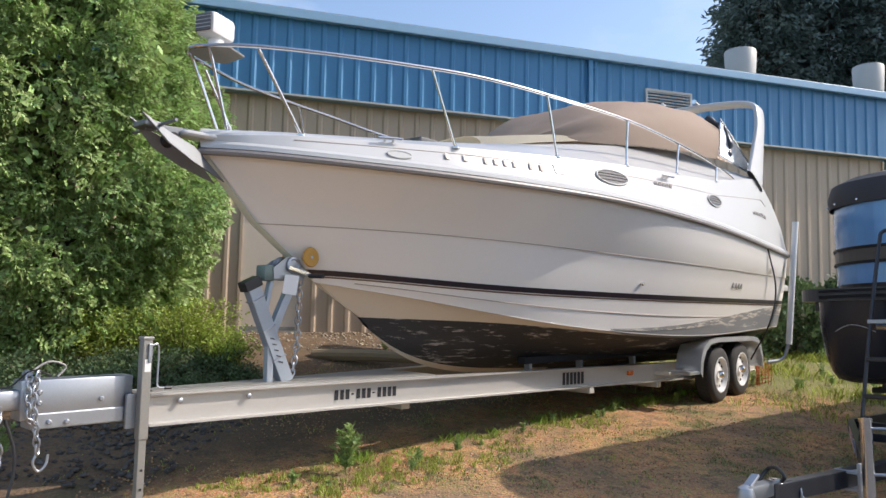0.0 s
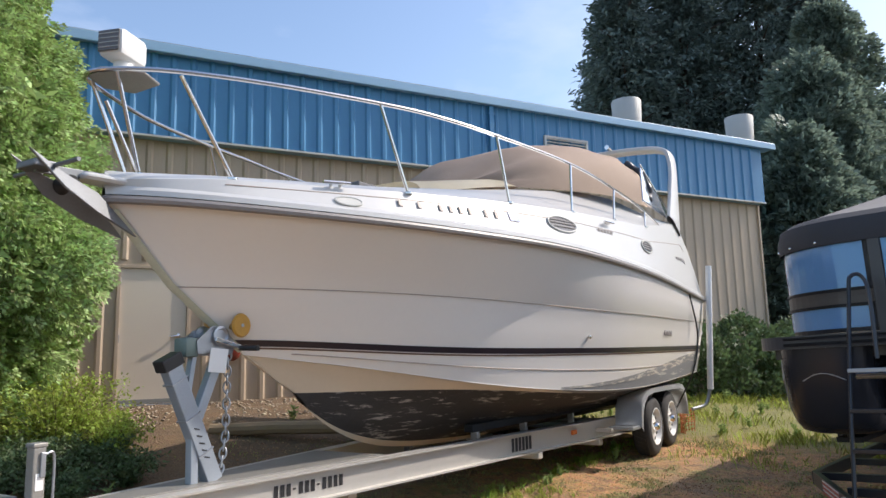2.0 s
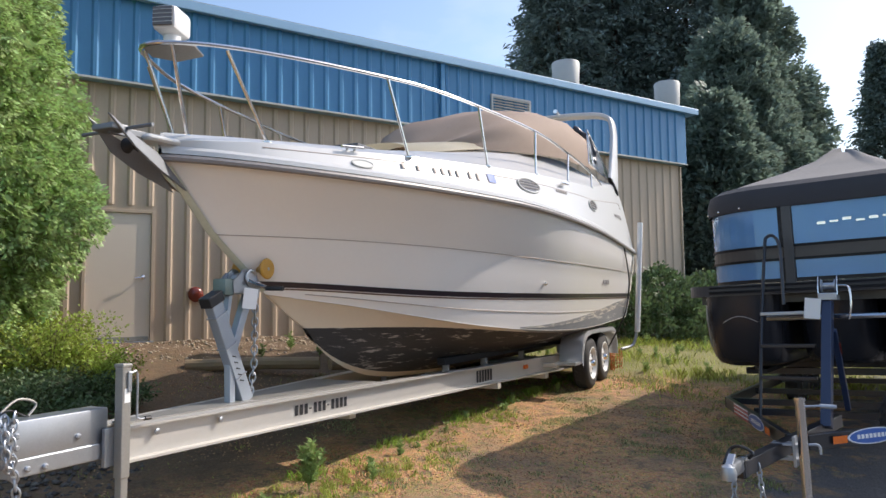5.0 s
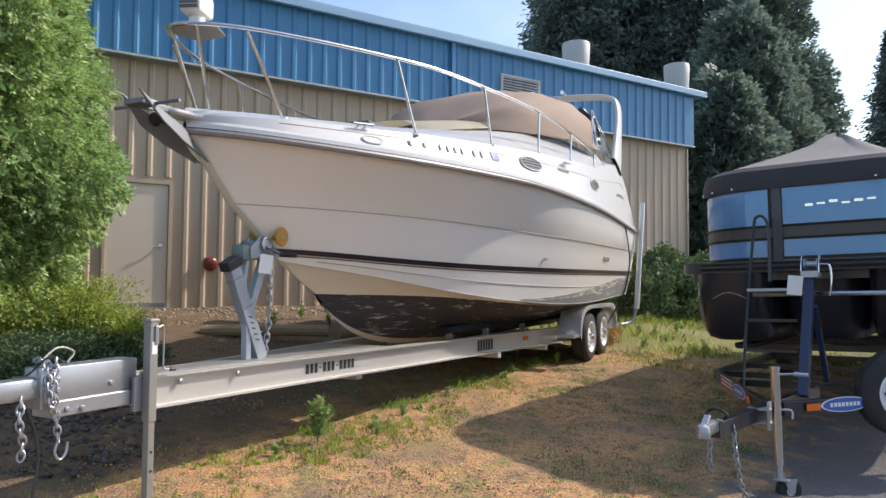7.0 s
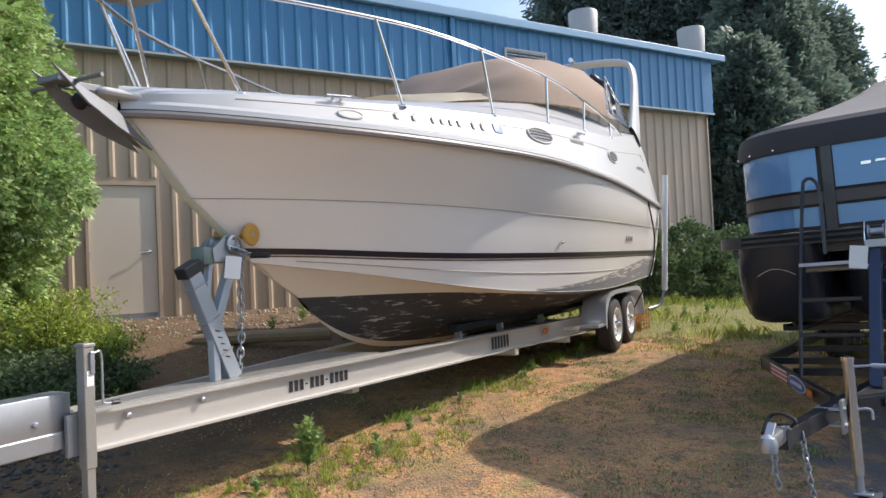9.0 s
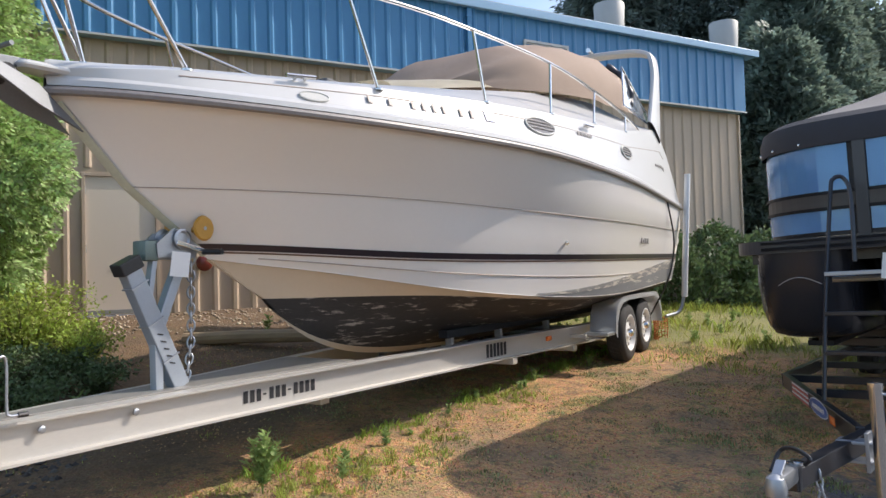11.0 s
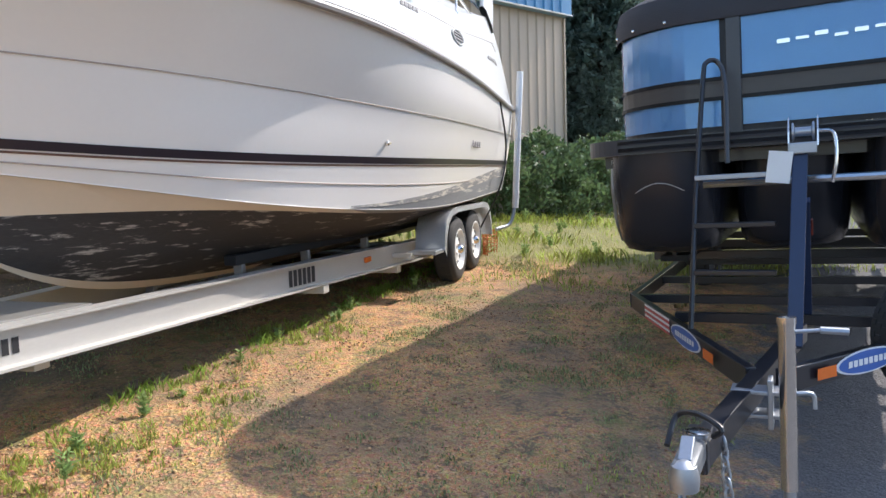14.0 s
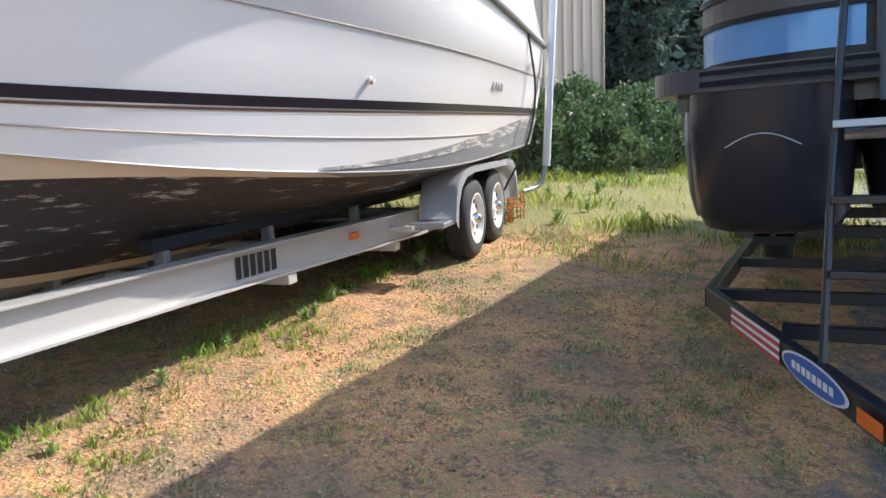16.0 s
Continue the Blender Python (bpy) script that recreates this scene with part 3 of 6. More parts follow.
low_side = [((a[0] + b[0]) / 2, (a[1] + b[1]) / 2 + 0.004, (a[2] + b[2]) / 2) for a, b in zip(knuckle, stripe_a)]
strake = [((a[0] + b[0]) / 2, (a[1] + b[1]) / 2 + 0.02, (a[2] + b[2]) / 2) for a, b in zip(boot, keel)]


def both(lines, bm=None, off=0.0):
    bm = bm if bm is not None else bmesh.new()
    for sgn in (-1, 1):
        grid_mesh([[(u, sgn * (h + off), z) for u, h, z in ln] for ln in lines], bm)
    return bm


def drop(ln, dz, dh=0.0):
    return [(u, h + dh, z + dz) for u, h, z in ln]


kn_lo = drop(knuckle, -0.018, -0.012)
hull = both([sheer, shoulder, knuckle, kn_lo, low_side, stripe_a, stripe_b, chine])
# the dirt's bounced light is put into the colour of this downward-facing bottom
forefoot = both([chine, drop(chine, -0.004, -0.02), boot])
bmesh.ops.remove_doubles(forefoot, verts=forefoot.verts[:], dist=0.002)
part("forefoot", forefoot, GELTAN, boat, "off-white vee bottom above the paint line, tan ground bounce painted in", True)
# thin dark bead paints the shade of the knuckle crease
crease = bmesh.new()
for sgn in (-1, 1):
    tube([(u, sgn * (h + 0.001), z) for u, h, z in drop(knuckle, -0.010, -0.004)], 0.0036, 6, crease)
part("knuckle_line", crease, SEAMLINE, boat, "thin crease along the hull, its shade painted on", True)
aft = [(sgn * ln[-1][1], ln[-1][2]) for sgn, lines in ((-1, (sheer, knuckle, stripe_a, chine, boot)), (1, (boot, chine, stripe_a, knuckle, sheer))) for ln in lines]
tv = [hull.verts.new((L_END, y, z)) for y, z in aft[:5]] + [hull.verts.new((L_END, 0, 0.62))] + [hull.verts.new((L_END, y, z)) for y, z in aft[5:]]
hull.faces.new(tv)
bmesh.ops.remove_doubles(hull, verts=hull.verts[:], dist=0.002)
part("hull", hull, GEL, boat, "glossy off-white gelcoat hull sides", True)
bot = both([boot, strake, keel])
bmesh.ops.remove_doubles(bot, verts=bot.verts[:], dist=0.002)
part("bottom", bot, BOTTOM, boat, "black bottom paint scraped and flaking", True)


def between(a, b, t):
    return [tuple(p[j] + (q[j] - p[j]) * t for j in range(3)) for p, q in zip(a, b)]


s_bm = both([stripe_a, between(stripe_a, stripe_b, 0.72)], None, 0.006)
part("hull_stripe", s_bm, STRIPE, boat, "dark stripe along the hull", True)
part("hull_pinstripe", both([between(stripe_a, stripe_b, 0.84), between(stripe_a, stripe_b, 1.02)], None, 0.006), STRIPE2, boat, "thin brown stripe along the hull", True)
spray = bmesh.new()
for sgn in (-1, 1):
    tube([(u, sgn * (h + 0.001), z) for u, h, z in chine[6:]], 0.003, 6, spray)
part("chine_rail", spray, GEL, boat, smooth=True)
# bottom paint that reaches above the chine near the stern
scuff_top = [(u, lerp(t, [0, 1], [c[1], s_[1]]), c[2] + (s_[2] - c[2]) * t) for (u, h, z), c, s_, t in ((c, c, s_, max(0.0, min(0.95, (c[0] - 4.0) / 4.4 * 0.95))) for c, s_ in zip(chine, stripe_b))]
GREYSCUFF = mat("thin_worn_grey_paint", (0.22, 0.225, 0.23), 0.6, 0, 0.3, 3.0, 0.1, 40, second=(0.58, 0.55, 0.48), cover=0.575, stretch=(0.35, 1, 2.8))
i0 = next(i for i, c in enumerate(chine) if c[0] > 4.05)
part("worn_paint", both([scuff_top[i0:], drop(chine[i0:], 0.008, 0.0)], None, 0.005), GREYSCUFF, boat, "thin grey paint worn to white patches", True)
FLAKE = mat("flaking_paint_edge", (0.24, 0.235, 0.225), 0.65, 0, 0.3, 5.0, 0.2, 50, second=(0.60, 0.55, 0.46), cover=0.49, stretch=(0.4, 1, 2.4))
part("flaking_edge", both([drop(scuff_top[i0:], 0.012, 0.0), [tuple(p[j] + (q[j] - p[j]) * 0.34 for j in range(3)) for p, q in zip(scuff_top[i0:], chine[i0:])]], None, 0.008), FLAKE, boat, "ragged edge where the paint flakes to white", True)
# another dark bead stands for shade in the crease below the stripe
strake_line = bmesh.new()
for sgn in (-1, 1):
    tube([(u, sgn * (h + 0.004), z) for u, h, z in between(stripe_b, chine, 0.42)[8:]], 0.0042, 6, strake_line)
part("spray_crease", strake_line, SEAMLINE, boat, "thin moulded crease under the stripe, its shade painted on", True)
worn_keel = [(a, b) for a, b in zip(between(strake, keel, 0.80), keel) if a[0] < 4.4]
part("keel_wear", both([[(u, h + 0.004, z - 0.004) for (u, h, z), q in worn_keel], [(u, h, z - 0.006) for q, (u, h, z) in worn_keel]]), GELTAN, boat, "keel worn through to tan laminate", True)
stem_rows = []
for u, z in ((0.05, 2.33), (0.25, 2.13), (0.46, 1.925), (0.70, 1.755), (0.93, 1.60), (1.04, 1.525)):
    stem_rows.append([(u + 0.016, -0.034, z + 0.012), (u + 0.002, -0.022, z), (u - 0.010, 0.0, z - 0.010), (u + 0.002, 0.022, z), (u + 0.016, 0.034, z + 0.012)])
part("stem_band", grid_mesh(stem_rows), GELMOSS, boat, "green-stained band down the stem", True)
part("worn_paint", both([drop(chine[i0:], -0.004, 0.0), drop(boot[i0:], 0.0, 0.0)], None, 0.005), GREYSCUFF, boat, smooth=True)

rub = bmesh.new()
for sgn in (-1, 1):
    pts = [(u, sgn * (h + 0.012), z - 0.012) for u, h, z in sheer]
    tube(pts, 0.026, 8, rub)
part("rub_rail", rub, RUB, boat, "grey vinyl rub rail", True)
cap = both([drop(sheer, 0.018, 0.016), drop(sheer, 0.05, 0.012), drop(sheer, 0.075, -0.02)])
part("gunwale_cap", cap, DECK, boat, smooth=True)

FOOT_U = [0, .12, .48, 1.1, 1.73, 2.85, 3.9, 5, 6, 7, 7.6, 8.2, 8.62]
FOOT_H = [.0, .16, .42, .68, .93, 1.20, 1.33, 1.39, 1.41, 1.41, 1.40, 1.39, 1.38]
FOOT_Z = [2.50, 2.51, 2.54, 2.58, 2.62, 2.70, 2.78, 2.86, 2.93, 3.10, 3.20, 2.90, 2.62]


def deck_line(kind):
    out = []
    for u, h, z in sheer:
        fh, fz = lerp(u, FOOT_U, FOOT_H), lerp(u, FOOT_U, FOOT_Z)
        fh = min(fh, h)
        if kind == 0:
            out.append((u, max(0, h - 0.02), z + 0.07))
        elif kind == 1:
            out.append((u, fh, fz))
        elif kind == 2:
            out.append((u, fh * 0.90, fz + lerp(u, [0, 2, 4, 6, 8.62], [.01, .03, .07, .10, .01])))
        elif kind == 3:
            out.append((u, fh * 0.70, fz + lerp(u, [0, 1.7, 3, 4, 5, 6, 7.4, 8.62], [.03, .08, .17, .27, .36, .40, .2, .0])))
        elif kind == 4:
            out.append((u, fh * 0.35, fz + lerp(u, [0, 1.7, 3, 4, 5, 6, 7.4, 8.62], [.05, .12, .24, .36, .46, .5, .25, .0])))
        else:
            out.append((u, 0.0, fz + lerp(u, [0, 1.7, 3, 4, 5, 6, 7.4, 8.62], [.06, .14, .27, .39, .5, .54, .3, .0])))
    return out


deck = both([deck_line(k) for k in range(6)])
bmesh.ops.remove_doubles(deck, verts=deck.verts[:], dist=0.002)
tz = [deck_line(k)[-1] for k in range(6)]
deck.faces.new([deck.verts.new((L_END, -h, z)) for u, h, z in tz] + [deck.verts.new((L_END, h, z)) for u, h, z in tz[::-1][1:]] + [deck.verts.new((L_END, 1.47, 2.21)), deck.verts.new((L_END, -1.47, 2.21))])
part("deck", deck, DECK, boat, "white moulded fibreglass deck and cabin top", True)


def side_point(u, up, sgn=-1, off=0.006):
    """A point on the deck side; up runs from 0 at the gunwale to 1 at the stanchion feet."""
    su = [p[0] for p in sheer]
    h, z = lerp(u, su, [p[1] for p in sheer]), lerp(u, su, [p[2] for p in sheer])
    fh, fz = min(lerp(u, FOOT_U, FOOT_H), h), lerp(u, FOOT_U, FOOT_Z)
    return Vector((u, sgn * (h - 0.02 + (fh - h + 0.02) * up + off), z + 0.07 + (fz - z - 0.07) * up))


for sgn in (-1, 1):
    groove = bmesh.new()
    tube([side_point(0.5 + 0.1 * k, 0.66, sgn, 0.0) for k in range(74)], 0.0045, 5, groove)
    part("moulding_groove", groove, SEAMLINE, boat, "thin grey line along deck side")


def side_frame(u, up, sgn=-1, off=0.008):
    """Axes on the deck side: along, up the side, outward."""
    p, q, r = side_point(u, up, sgn, off), side_point(u + 0.05, up, sgn, off), side_point(u, up + 0.05, sgn, off)
    a = (q - p).normalized()
    b = (r - p)
    b = (b - a * b.dot(a)).normalized()
    m = Matrix((a, b, a.cross(b))).transposed().to_4x4()
    m.translation = p
    return m


def oval_port(u, up, sgn, a, b):
    m = side_frame(u, up, sgn)
    ring = tube([m @ Vector((a * math.cos(t), b * math.sin(t), 0)) for t in np.linspace(0, 2 * math.pi, 28, endpoint=False)], 0.010, 8, None, True)
    p = part("porthole", ring, VENT, boat, "oval stainless porthole with dark glass", True)
    gl = bmesh.new()
    gl.faces.new([gl.verts.new(m @ Vector((a * math.cos(t), b * math.sin(t), 0.0))) for t in np.linspace(0, 2 * math.pi, 28, endpoint=False)])
    part("pane", gl, LENS, p)
    for k in (-0.35, 0.1, 0.5):
        w = a * math.sqrt(1 - k * k)
        part("louvre_bar", beam(m @ Vector((-w, b * k, 0.006)), m @ Vector((w, b * k, 0.006)), 0.006, 0.012, None, 0.001), RUB, p)


for sgn in (-1, 1):
    oval_port(3.56, 0.52, sgn, 0.25, 0.078)
    oval_port(5.84, 0.50, sgn, 0.19, 0.070)
    m = side_frame(1.22, 0.30, sgn)
    vent = tube([m @ Vector((0.10 * math.cos(t), 0.035 * math.sin(t), 0)) for t in np.linspace(0, 2 * math.pi, 20, endpoint=False)], 0.008, 6, None, True)
    vent.faces.new([vent.verts.new(m @ Vector((0.10 * math.cos(t), 0.035 * math.sin(t), 0.003))) for t in np.linspace(0, 2 * math.pi, 20, endpoint=False)])
    part("hull_vent", vent, VENT, boat, "small oval grey vent", True)
    cl = bmesh.new()
    m = side_frame(1.18, 0.97, sgn)
    tube([m @ Vector((-0.10, 0.01, 0.035)), m @ Vector((0.10, 0.01, 0.035))], 0.012, 8, cl)
    for k in (-0.035, 0.035):
        tube([m @ Vector((k, 0.01, 0.0)), m @ Vector((k, 0.01, 0.035))], 0.010, 8, cl)
    part("cleat", cl, STEEL, boat, "stainless mooring cleat", True)
    cl = bmesh.new()
    m = side_frame(4.62, 0.80, sgn)
    tube([m @ Vector((-0.12, 0.01, 0.04)), m @ Vector((0.12, 0.01, 0.04))], 0.013, 8, cl)
    for k in (-0.04, 0.04):
        tube([m @ Vector((k, 0.01, 0.0)), m @ Vector((k, 0.01, 0.04))], 0.011, 8, cl)
    part("cleat", cl, STEEL, boat, smooth=True)

# registration characters are kept as plain bars
regs = [(1.62, 0.10), (1.78, 0.09), (1.98, 0.08), (2.08, 0.08), (2.18, 0.08), (2.28, 0.08), (2.46, 0.09), (2.58, 0.09)]
for u, w in regs:
    bm = beam(side_point(u, 0.34, -1, 0.006), side_point(u + 0.010, 0.62, -1, 0.006), 0.003, w * 0.55, None, 0.0, (1, 0, 0))
    part("registration_bar", bm, SEAMLINE, boat)
bm = bmesh.new()
bm.faces.new([bm.verts.new(side_point(u, up, -1, 0.009)) for u, up in ((2.74, .34), (2.86, .34), (2.86, .68), (2.74, .68))])
part("decal", bm, STICKBLUE, boat, "small blue and white registration decal")
for u0, u1, up in ((4.35, 4.75, 0.60), (7.2, 7.75, 0.42)):
    for k in range(5):
        a, b = u0 + (u1 - u0) * k / 5, u0 + (u1 - u0) * (k + 0.7) / 5
        part("name_bar", beam(side_point(a, up, -1, 0.009), side_point(b, up, -1, 0.009), 0.004, 0.035, None, 0.0), RUB, boat, "small unreadable grey lettering")


def hull_point(u, t, sgn=-1, off=0.01):
    """A point of the hull side between knuckle (0) and stripe (1)."""
    ka = [c[0] for c in knuckle]
    sa = [c[0] for c in stripe_a]
    h0, z0 = lerp(u, ka, [c[1] for c in knuckle]), lerp(u, ka, [c[2] for c in knuckle])
    h1, z1 = lerp(u, sa, [c[1] for c in stripe_a]), lerp(u, sa, [c[2] for c in stripe_a])
    return Vector((u, sgn * (h0 + (h1 - h0) * t + off), z0 + (z1 - z0) * t))


drain = lathe([(0.022, 0), (0.022, 0.014), (0.012, 0.016), (0.011, 0.03)], 12, Matrix.Translation(hull_point(4.44, 0.72)) @ pose(0, 0, 0, 90, 0, 0))
part("drain_fitting", drain, STEEL, boat, "small through-hull drain", True)
for k in range(4):
    part("name_bar", box(-0.02 if k else -0.035, -0.004, -0.03, 0.02, 0.004, 0.03, 0, None, Matrix.Translation(hull_point(6.55 + 0.09 * k, 0.55)) @ pose(0, 0, 0, 0, 18, 0)), RUB, boat)
part("drain_fitting", lathe([(0.03, 0), (0.03, 0.012), (0.015, 0.014)], 12, Matrix.Translation(hull_point(7.9, -0.25)) @ pose(0, 0, 0, 90, 0, 0)), STEEL, boat)

# bow rail
RAIL = [(-.08, .10, 3.12), (.20, .32, 3.15), (.73, .60, 3.175), (1.50, .87, 3.22), (2.03, 1.01, 3.245), (2.73, 1.15, 3.25), (3.97, 1.30, 3.26), (5.09, 1.365, 3.21), (6.14, 1.39, 3.13), (7.05, 1.38, 3.0)]
FEET = [(.18, .06, 2.56, -.03, .12, 3.12), (.58, .41, 2.56, .22, .36, 3.12), (1.73, .93, 2.61, 1.50, .87, 3.21), (2.85, 1.18, 2.70, 2.73, 1.15, 3.24), (3.92, 1.31, 2.78, 3.97, 1.30, 3.25), (4.98, 1.37, 2.86, 5.05, 1.365, 3.2), (6.05, 1.40, 2.93, 6.10, 1.39, 3.12)]
rail = bmesh.new()
pts = [(u, -h, z) for u, h, z in RAIL[::-1]] + [(u, h, z) for u, h, z in RAIL]
tube(smooth_line(pts, 6), 0.0145, 8, rail)
rail_ob = part("bow_rail", rail, STEEL, boat, "polished stainless bow rail", True)
for sgn in (-1, 1):
    for a, b, c, d, e, f in FEET:
        part("stanchion", tube([(a, sgn * b, c), (d, sgn * e, f)], 0.0125, 8), STEEL, rail_ob, smooth=True)
        part("foot_plate", lathe([(0.035, -0.006), (0.035, 0.006), (0.018, 0.014)], 12, pose(a, sgn * b, c)), STEEL, rail_ob, smooth=True)
plat = extrude_outline([(-0.10, -0.06), (-0.06, -0.11), (0.10, -0.20), (0.26, -0.12), (0.26, 0.12), (0.10, 0.20), (-0.06, 0.11), (-0.10, 0.06)], 0.016, pose(0.0, 0, 3.125), None, 0.005)
part("light_platform", plat, GALV_POST, boat, "flat metal plate on top of the bow rail")
spot = thing("searchlight", "white remote searchlight on the bow rail plate", "searchlight", BOAT @ pose(0.09, 0, 3.141, 0, 0, 20) @ Matrix.Scale(0.86, 4))
part("base", lathe([(0.085, 0), (0.085, 0.03), (0.07, 0.045), (0.065, 0.10), (0.075, 0.115)], 24), WHITEPL, spot, smooth=True)
head = box(-0.16, -0.10, 0.11, 0.14, 0.10, 0.31, 0.045)
part("head", head, WHITEPL, spot, "rounded white housing", True)
lens = part("lens", box(-0.172, -0.08, 0.135, -0.158, 0.08, 0.285, 0.006), LENS, spot, "dark lens behind a frame")
for k in range(4):
    part("lens_bar", box(-0.176, -0.075, 0.16 + 0.032 * k, -0.172, 0.075, 0.165 + 0.032 * k), VENT, lens)

# pulpit and anchor
pul = extrude_outline([(-0.20, -0.05), (-0.16, -0.07), (0.45, -0.16), (0.75, -0.13), (0.75, 0.13), (0.45, 0.16), (-0.16, 0.07), (-0.20, 0.05)], 0.04, pose(0.04, 0, 2.475), None, 0.015)
part("pulpit", pul, DECK, boat, "white bow pulpit plank", True)
part("anchor_roller", lathe([(0.05, -0.05), (0.03, -0.02), (0.03, 0.02), (0.05, 0.05)], 14, pose(-0.22, 0, 2.43, 90, 0, 0)), BLACKRUB, boat, smooth=True)
part("windlass_cap", lathe([(0.05, 0), (0.05, 0.035), (0.03, 0.05)], 16, pose(0.52, -0.12, 2.57)), BLACKPL, boat, "black deck button", True)
part("deck_fill", lathe([(0.03, 0), (0.03, 0.02), (0.02, 0.025)], 12, pose(0.74, -0.28, 2.585)), BLACKPL, boat, smooth=True)
DARKGALV = mat("dull_dark_galvanised", (0.20, 0.21, 0.22), 0.5, 0.6, 0.2, 9, 0.06)
anchor = thing("anchor", "galvanised fluke anchor hanging on the bow roller", "anchor", BOAT)
part("shank", beam((-0.40, 0.0, 2.49), (0.25, 0.0, 2.525), 0.025, 0.05), DARKGALV, anchor)
part("stock", tube([(-0.34, -0.30, 2.50), (-0.34, 0.30, 2.50)], 0.012, 8), DARKGALV, anchor)
for sgn in (-1, 1):
    fl = extrude_outline([(0, 0.0), (0.10, 0.02), (0.30, 0.10), (0.62, 0.04), (0.34, -0.04), (0.12, -0.07), (-0.14, -0.02)], 0.014, Matrix.Translation((-0.36, sgn * 0.075, 2.50)) @ Matrix.Rotation(radians(34), 4, "Y") @ Matrix.Rotation(radians(90 + sgn * 28), 4, "X"), None, 0.003)
    part("fluke", fl, DARKGALV, anchor)
part("crown", box(-0.45, -0.09, 2.48, -0.32, 0.09, 2.52, 0.01), DARKGALV, anchor)

# foredeck pad, cabin top, canvas, windshield, arch
pad_rows = []
for u in np.linspace(2.75, 4.5, 14):
    w = lerp(u, [2.75, 2.9, 3.3, 4.5], [0.40, 0.52, 0.66, 0.72])
    z = lerp(u, FOOT_U, FOOT_Z) + lerp(u, [2, 3, 4, 4.6], [.17, .25, .38, .46])
    pad_rows.append([(u, v * w, z + 0.10 * (1 - abs(v) ** 6) - 0.03 * v * v) for v in np.linspace(-1, 1, 13)])
pad = grid_mesh(pad_rows)
bmesh.ops.solidify(pad, geom=pad.faces[:], thickness=0.12)
part("sun_pad", pad, CREAM, boat, "cream vinyl foredeck sun pad", True)
part("deck_hatch", box(2.0, -0.28, 2.80, 2.32, 0.28, 2.86, 0.015), LENS, boat, "dark tinted deck hatch")

canvas_rows = []
for u, w, zb, zt in ((3.75, .30, 3.14, 3.18), (3.95, .62, 3.12, 3.32), (4.4, .98, 3.14, 3.66), (5.0, 1.12, 3.20, 3.86), (5.7, 1.20, 3.26, 4.00), (6.4, 1.24, 3.30, 4.08), (7.0, 1.24, 3.34, 4.10), (7.35, 1.2, 3.5, 4.08)):
    row = []
    for k in range(25):
        a = math.pi * k / 24
        c, s_ = -math.cos(a), math.sin(a)
        row.append((u + 0.03 * math.sin(7 * a + u * 3), w * math.copysign(abs(c) ** 0.62, c), zb + (zt - zb) * s_ ** 0.75 + 0.018 * math.sin(9 * a + 5 * u)))
    canvas_rows.append(row)
cv = grid_mesh(canvas_rows)
bmesh.ops.subdivide_edges(cv, edges=cv.edges[:], cuts=1, use_grid_fill=True, smooth=0.6)
for v in cv.verts:
    v.co += noise.noise_vector(v.co * 2.6) * 0.022
cover = tagged(new("canvas_cover", finish("canvas_cover", cv, CANVAS, True)), "sagging tan canvas cover over the helm", "boat cover")
cover.matrix_world = BOAT
roll = tube(smooth_line([(6.93, -1.22, 3.42), (7.00, -1.22, 3.58), (6.96, -1.14, 3.82), (6.9, -0.95, 3.97)], 8), [0.048 + 0.012 * math.sin(i * 0.9) for i in range(25)], 10)
part("rolled_edge", roll, NAVYCLOTH, cover, "dark rolled edge of the canvas", True)

for sgn in (-1, 1):
    w_bm = bmesh.new()
    q = [(6.55, sgn * 1.26, 3.36), (7.62, sgn * 1.32, 3.26), (7.62, sgn * 1.28, 3.42), (6.85, sgn * 1.16, 3.92)]
    w_bm.faces.new([w_bm.verts.new(c) for c in q])
    pane = part("side_window", w_bm, glass, boat, "clear side windshield pane")
    pane.visible_shadow = False
    fr = bmesh.new()
    tube(q, 0.012, 8, fr, True)
    part("window_frame", fr, STEEL, pane, smooth=True)

arch_bm = bmesh.new()
prof = []
path = smooth_line([(7.45, -1.40, 3.14), (7.62, -1.38, 3.5), (7.86, -1.34, 4.10), (7.95, -1.22, 4.34), (7.97, -0.8, 4.42), (7.98, 0, 4.44), (7.97, 0.8, 4.42), (7.95, 1.22, 4.34), (7.86, 1.34, 4.10), (7.62, 1.38, 3.5), (7.45, 1.40, 3.14)], 6)
rings = []
for i, p in enumerate(path):
    way = (path[min(i + 1, len(path) - 1)] - path[max(i - 1, 0)]).normalized()
    wide = Vector((1, 0, 0)) - way * way.x
    wide.normalize()
    thick = way.cross(wide)
    hw = 0.125 if abs(p.y) < 1.25 else 0.135 + 0.16 * max(0, (3.9 - p.z))
    rings.append([p + wide * (hw * math.copysign(abs(math.cos(a)) ** 0.6, math.cos(a))) + thick * (0.040 * math.copysign(abs(math.sin(a)) ** 0.6, math.sin(a))) for a in np.linspace(0, 2 * math.pi, 16, endpoint=False)])
grid_mesh(rings, arch_bm, True)
part("radar_arch", arch_bm, DECK, boat, "white moulded radar arch over the cockpit", True)
part("nav_light", lathe([(0.03, 0), (0.03, 0.05), (0.045, 0.06), (0.045, 0.10), (0.02, 0.12)], 14, pose(7.85, 0.1, 4.46)), WHITEPL, boat, smooth=True)
part("horn", tube([(7.72, -0.45, 4.485), (7.95, -0.45, 4.485)], [0.035, 0.018], 10), STEEL, boat, smooth=True)
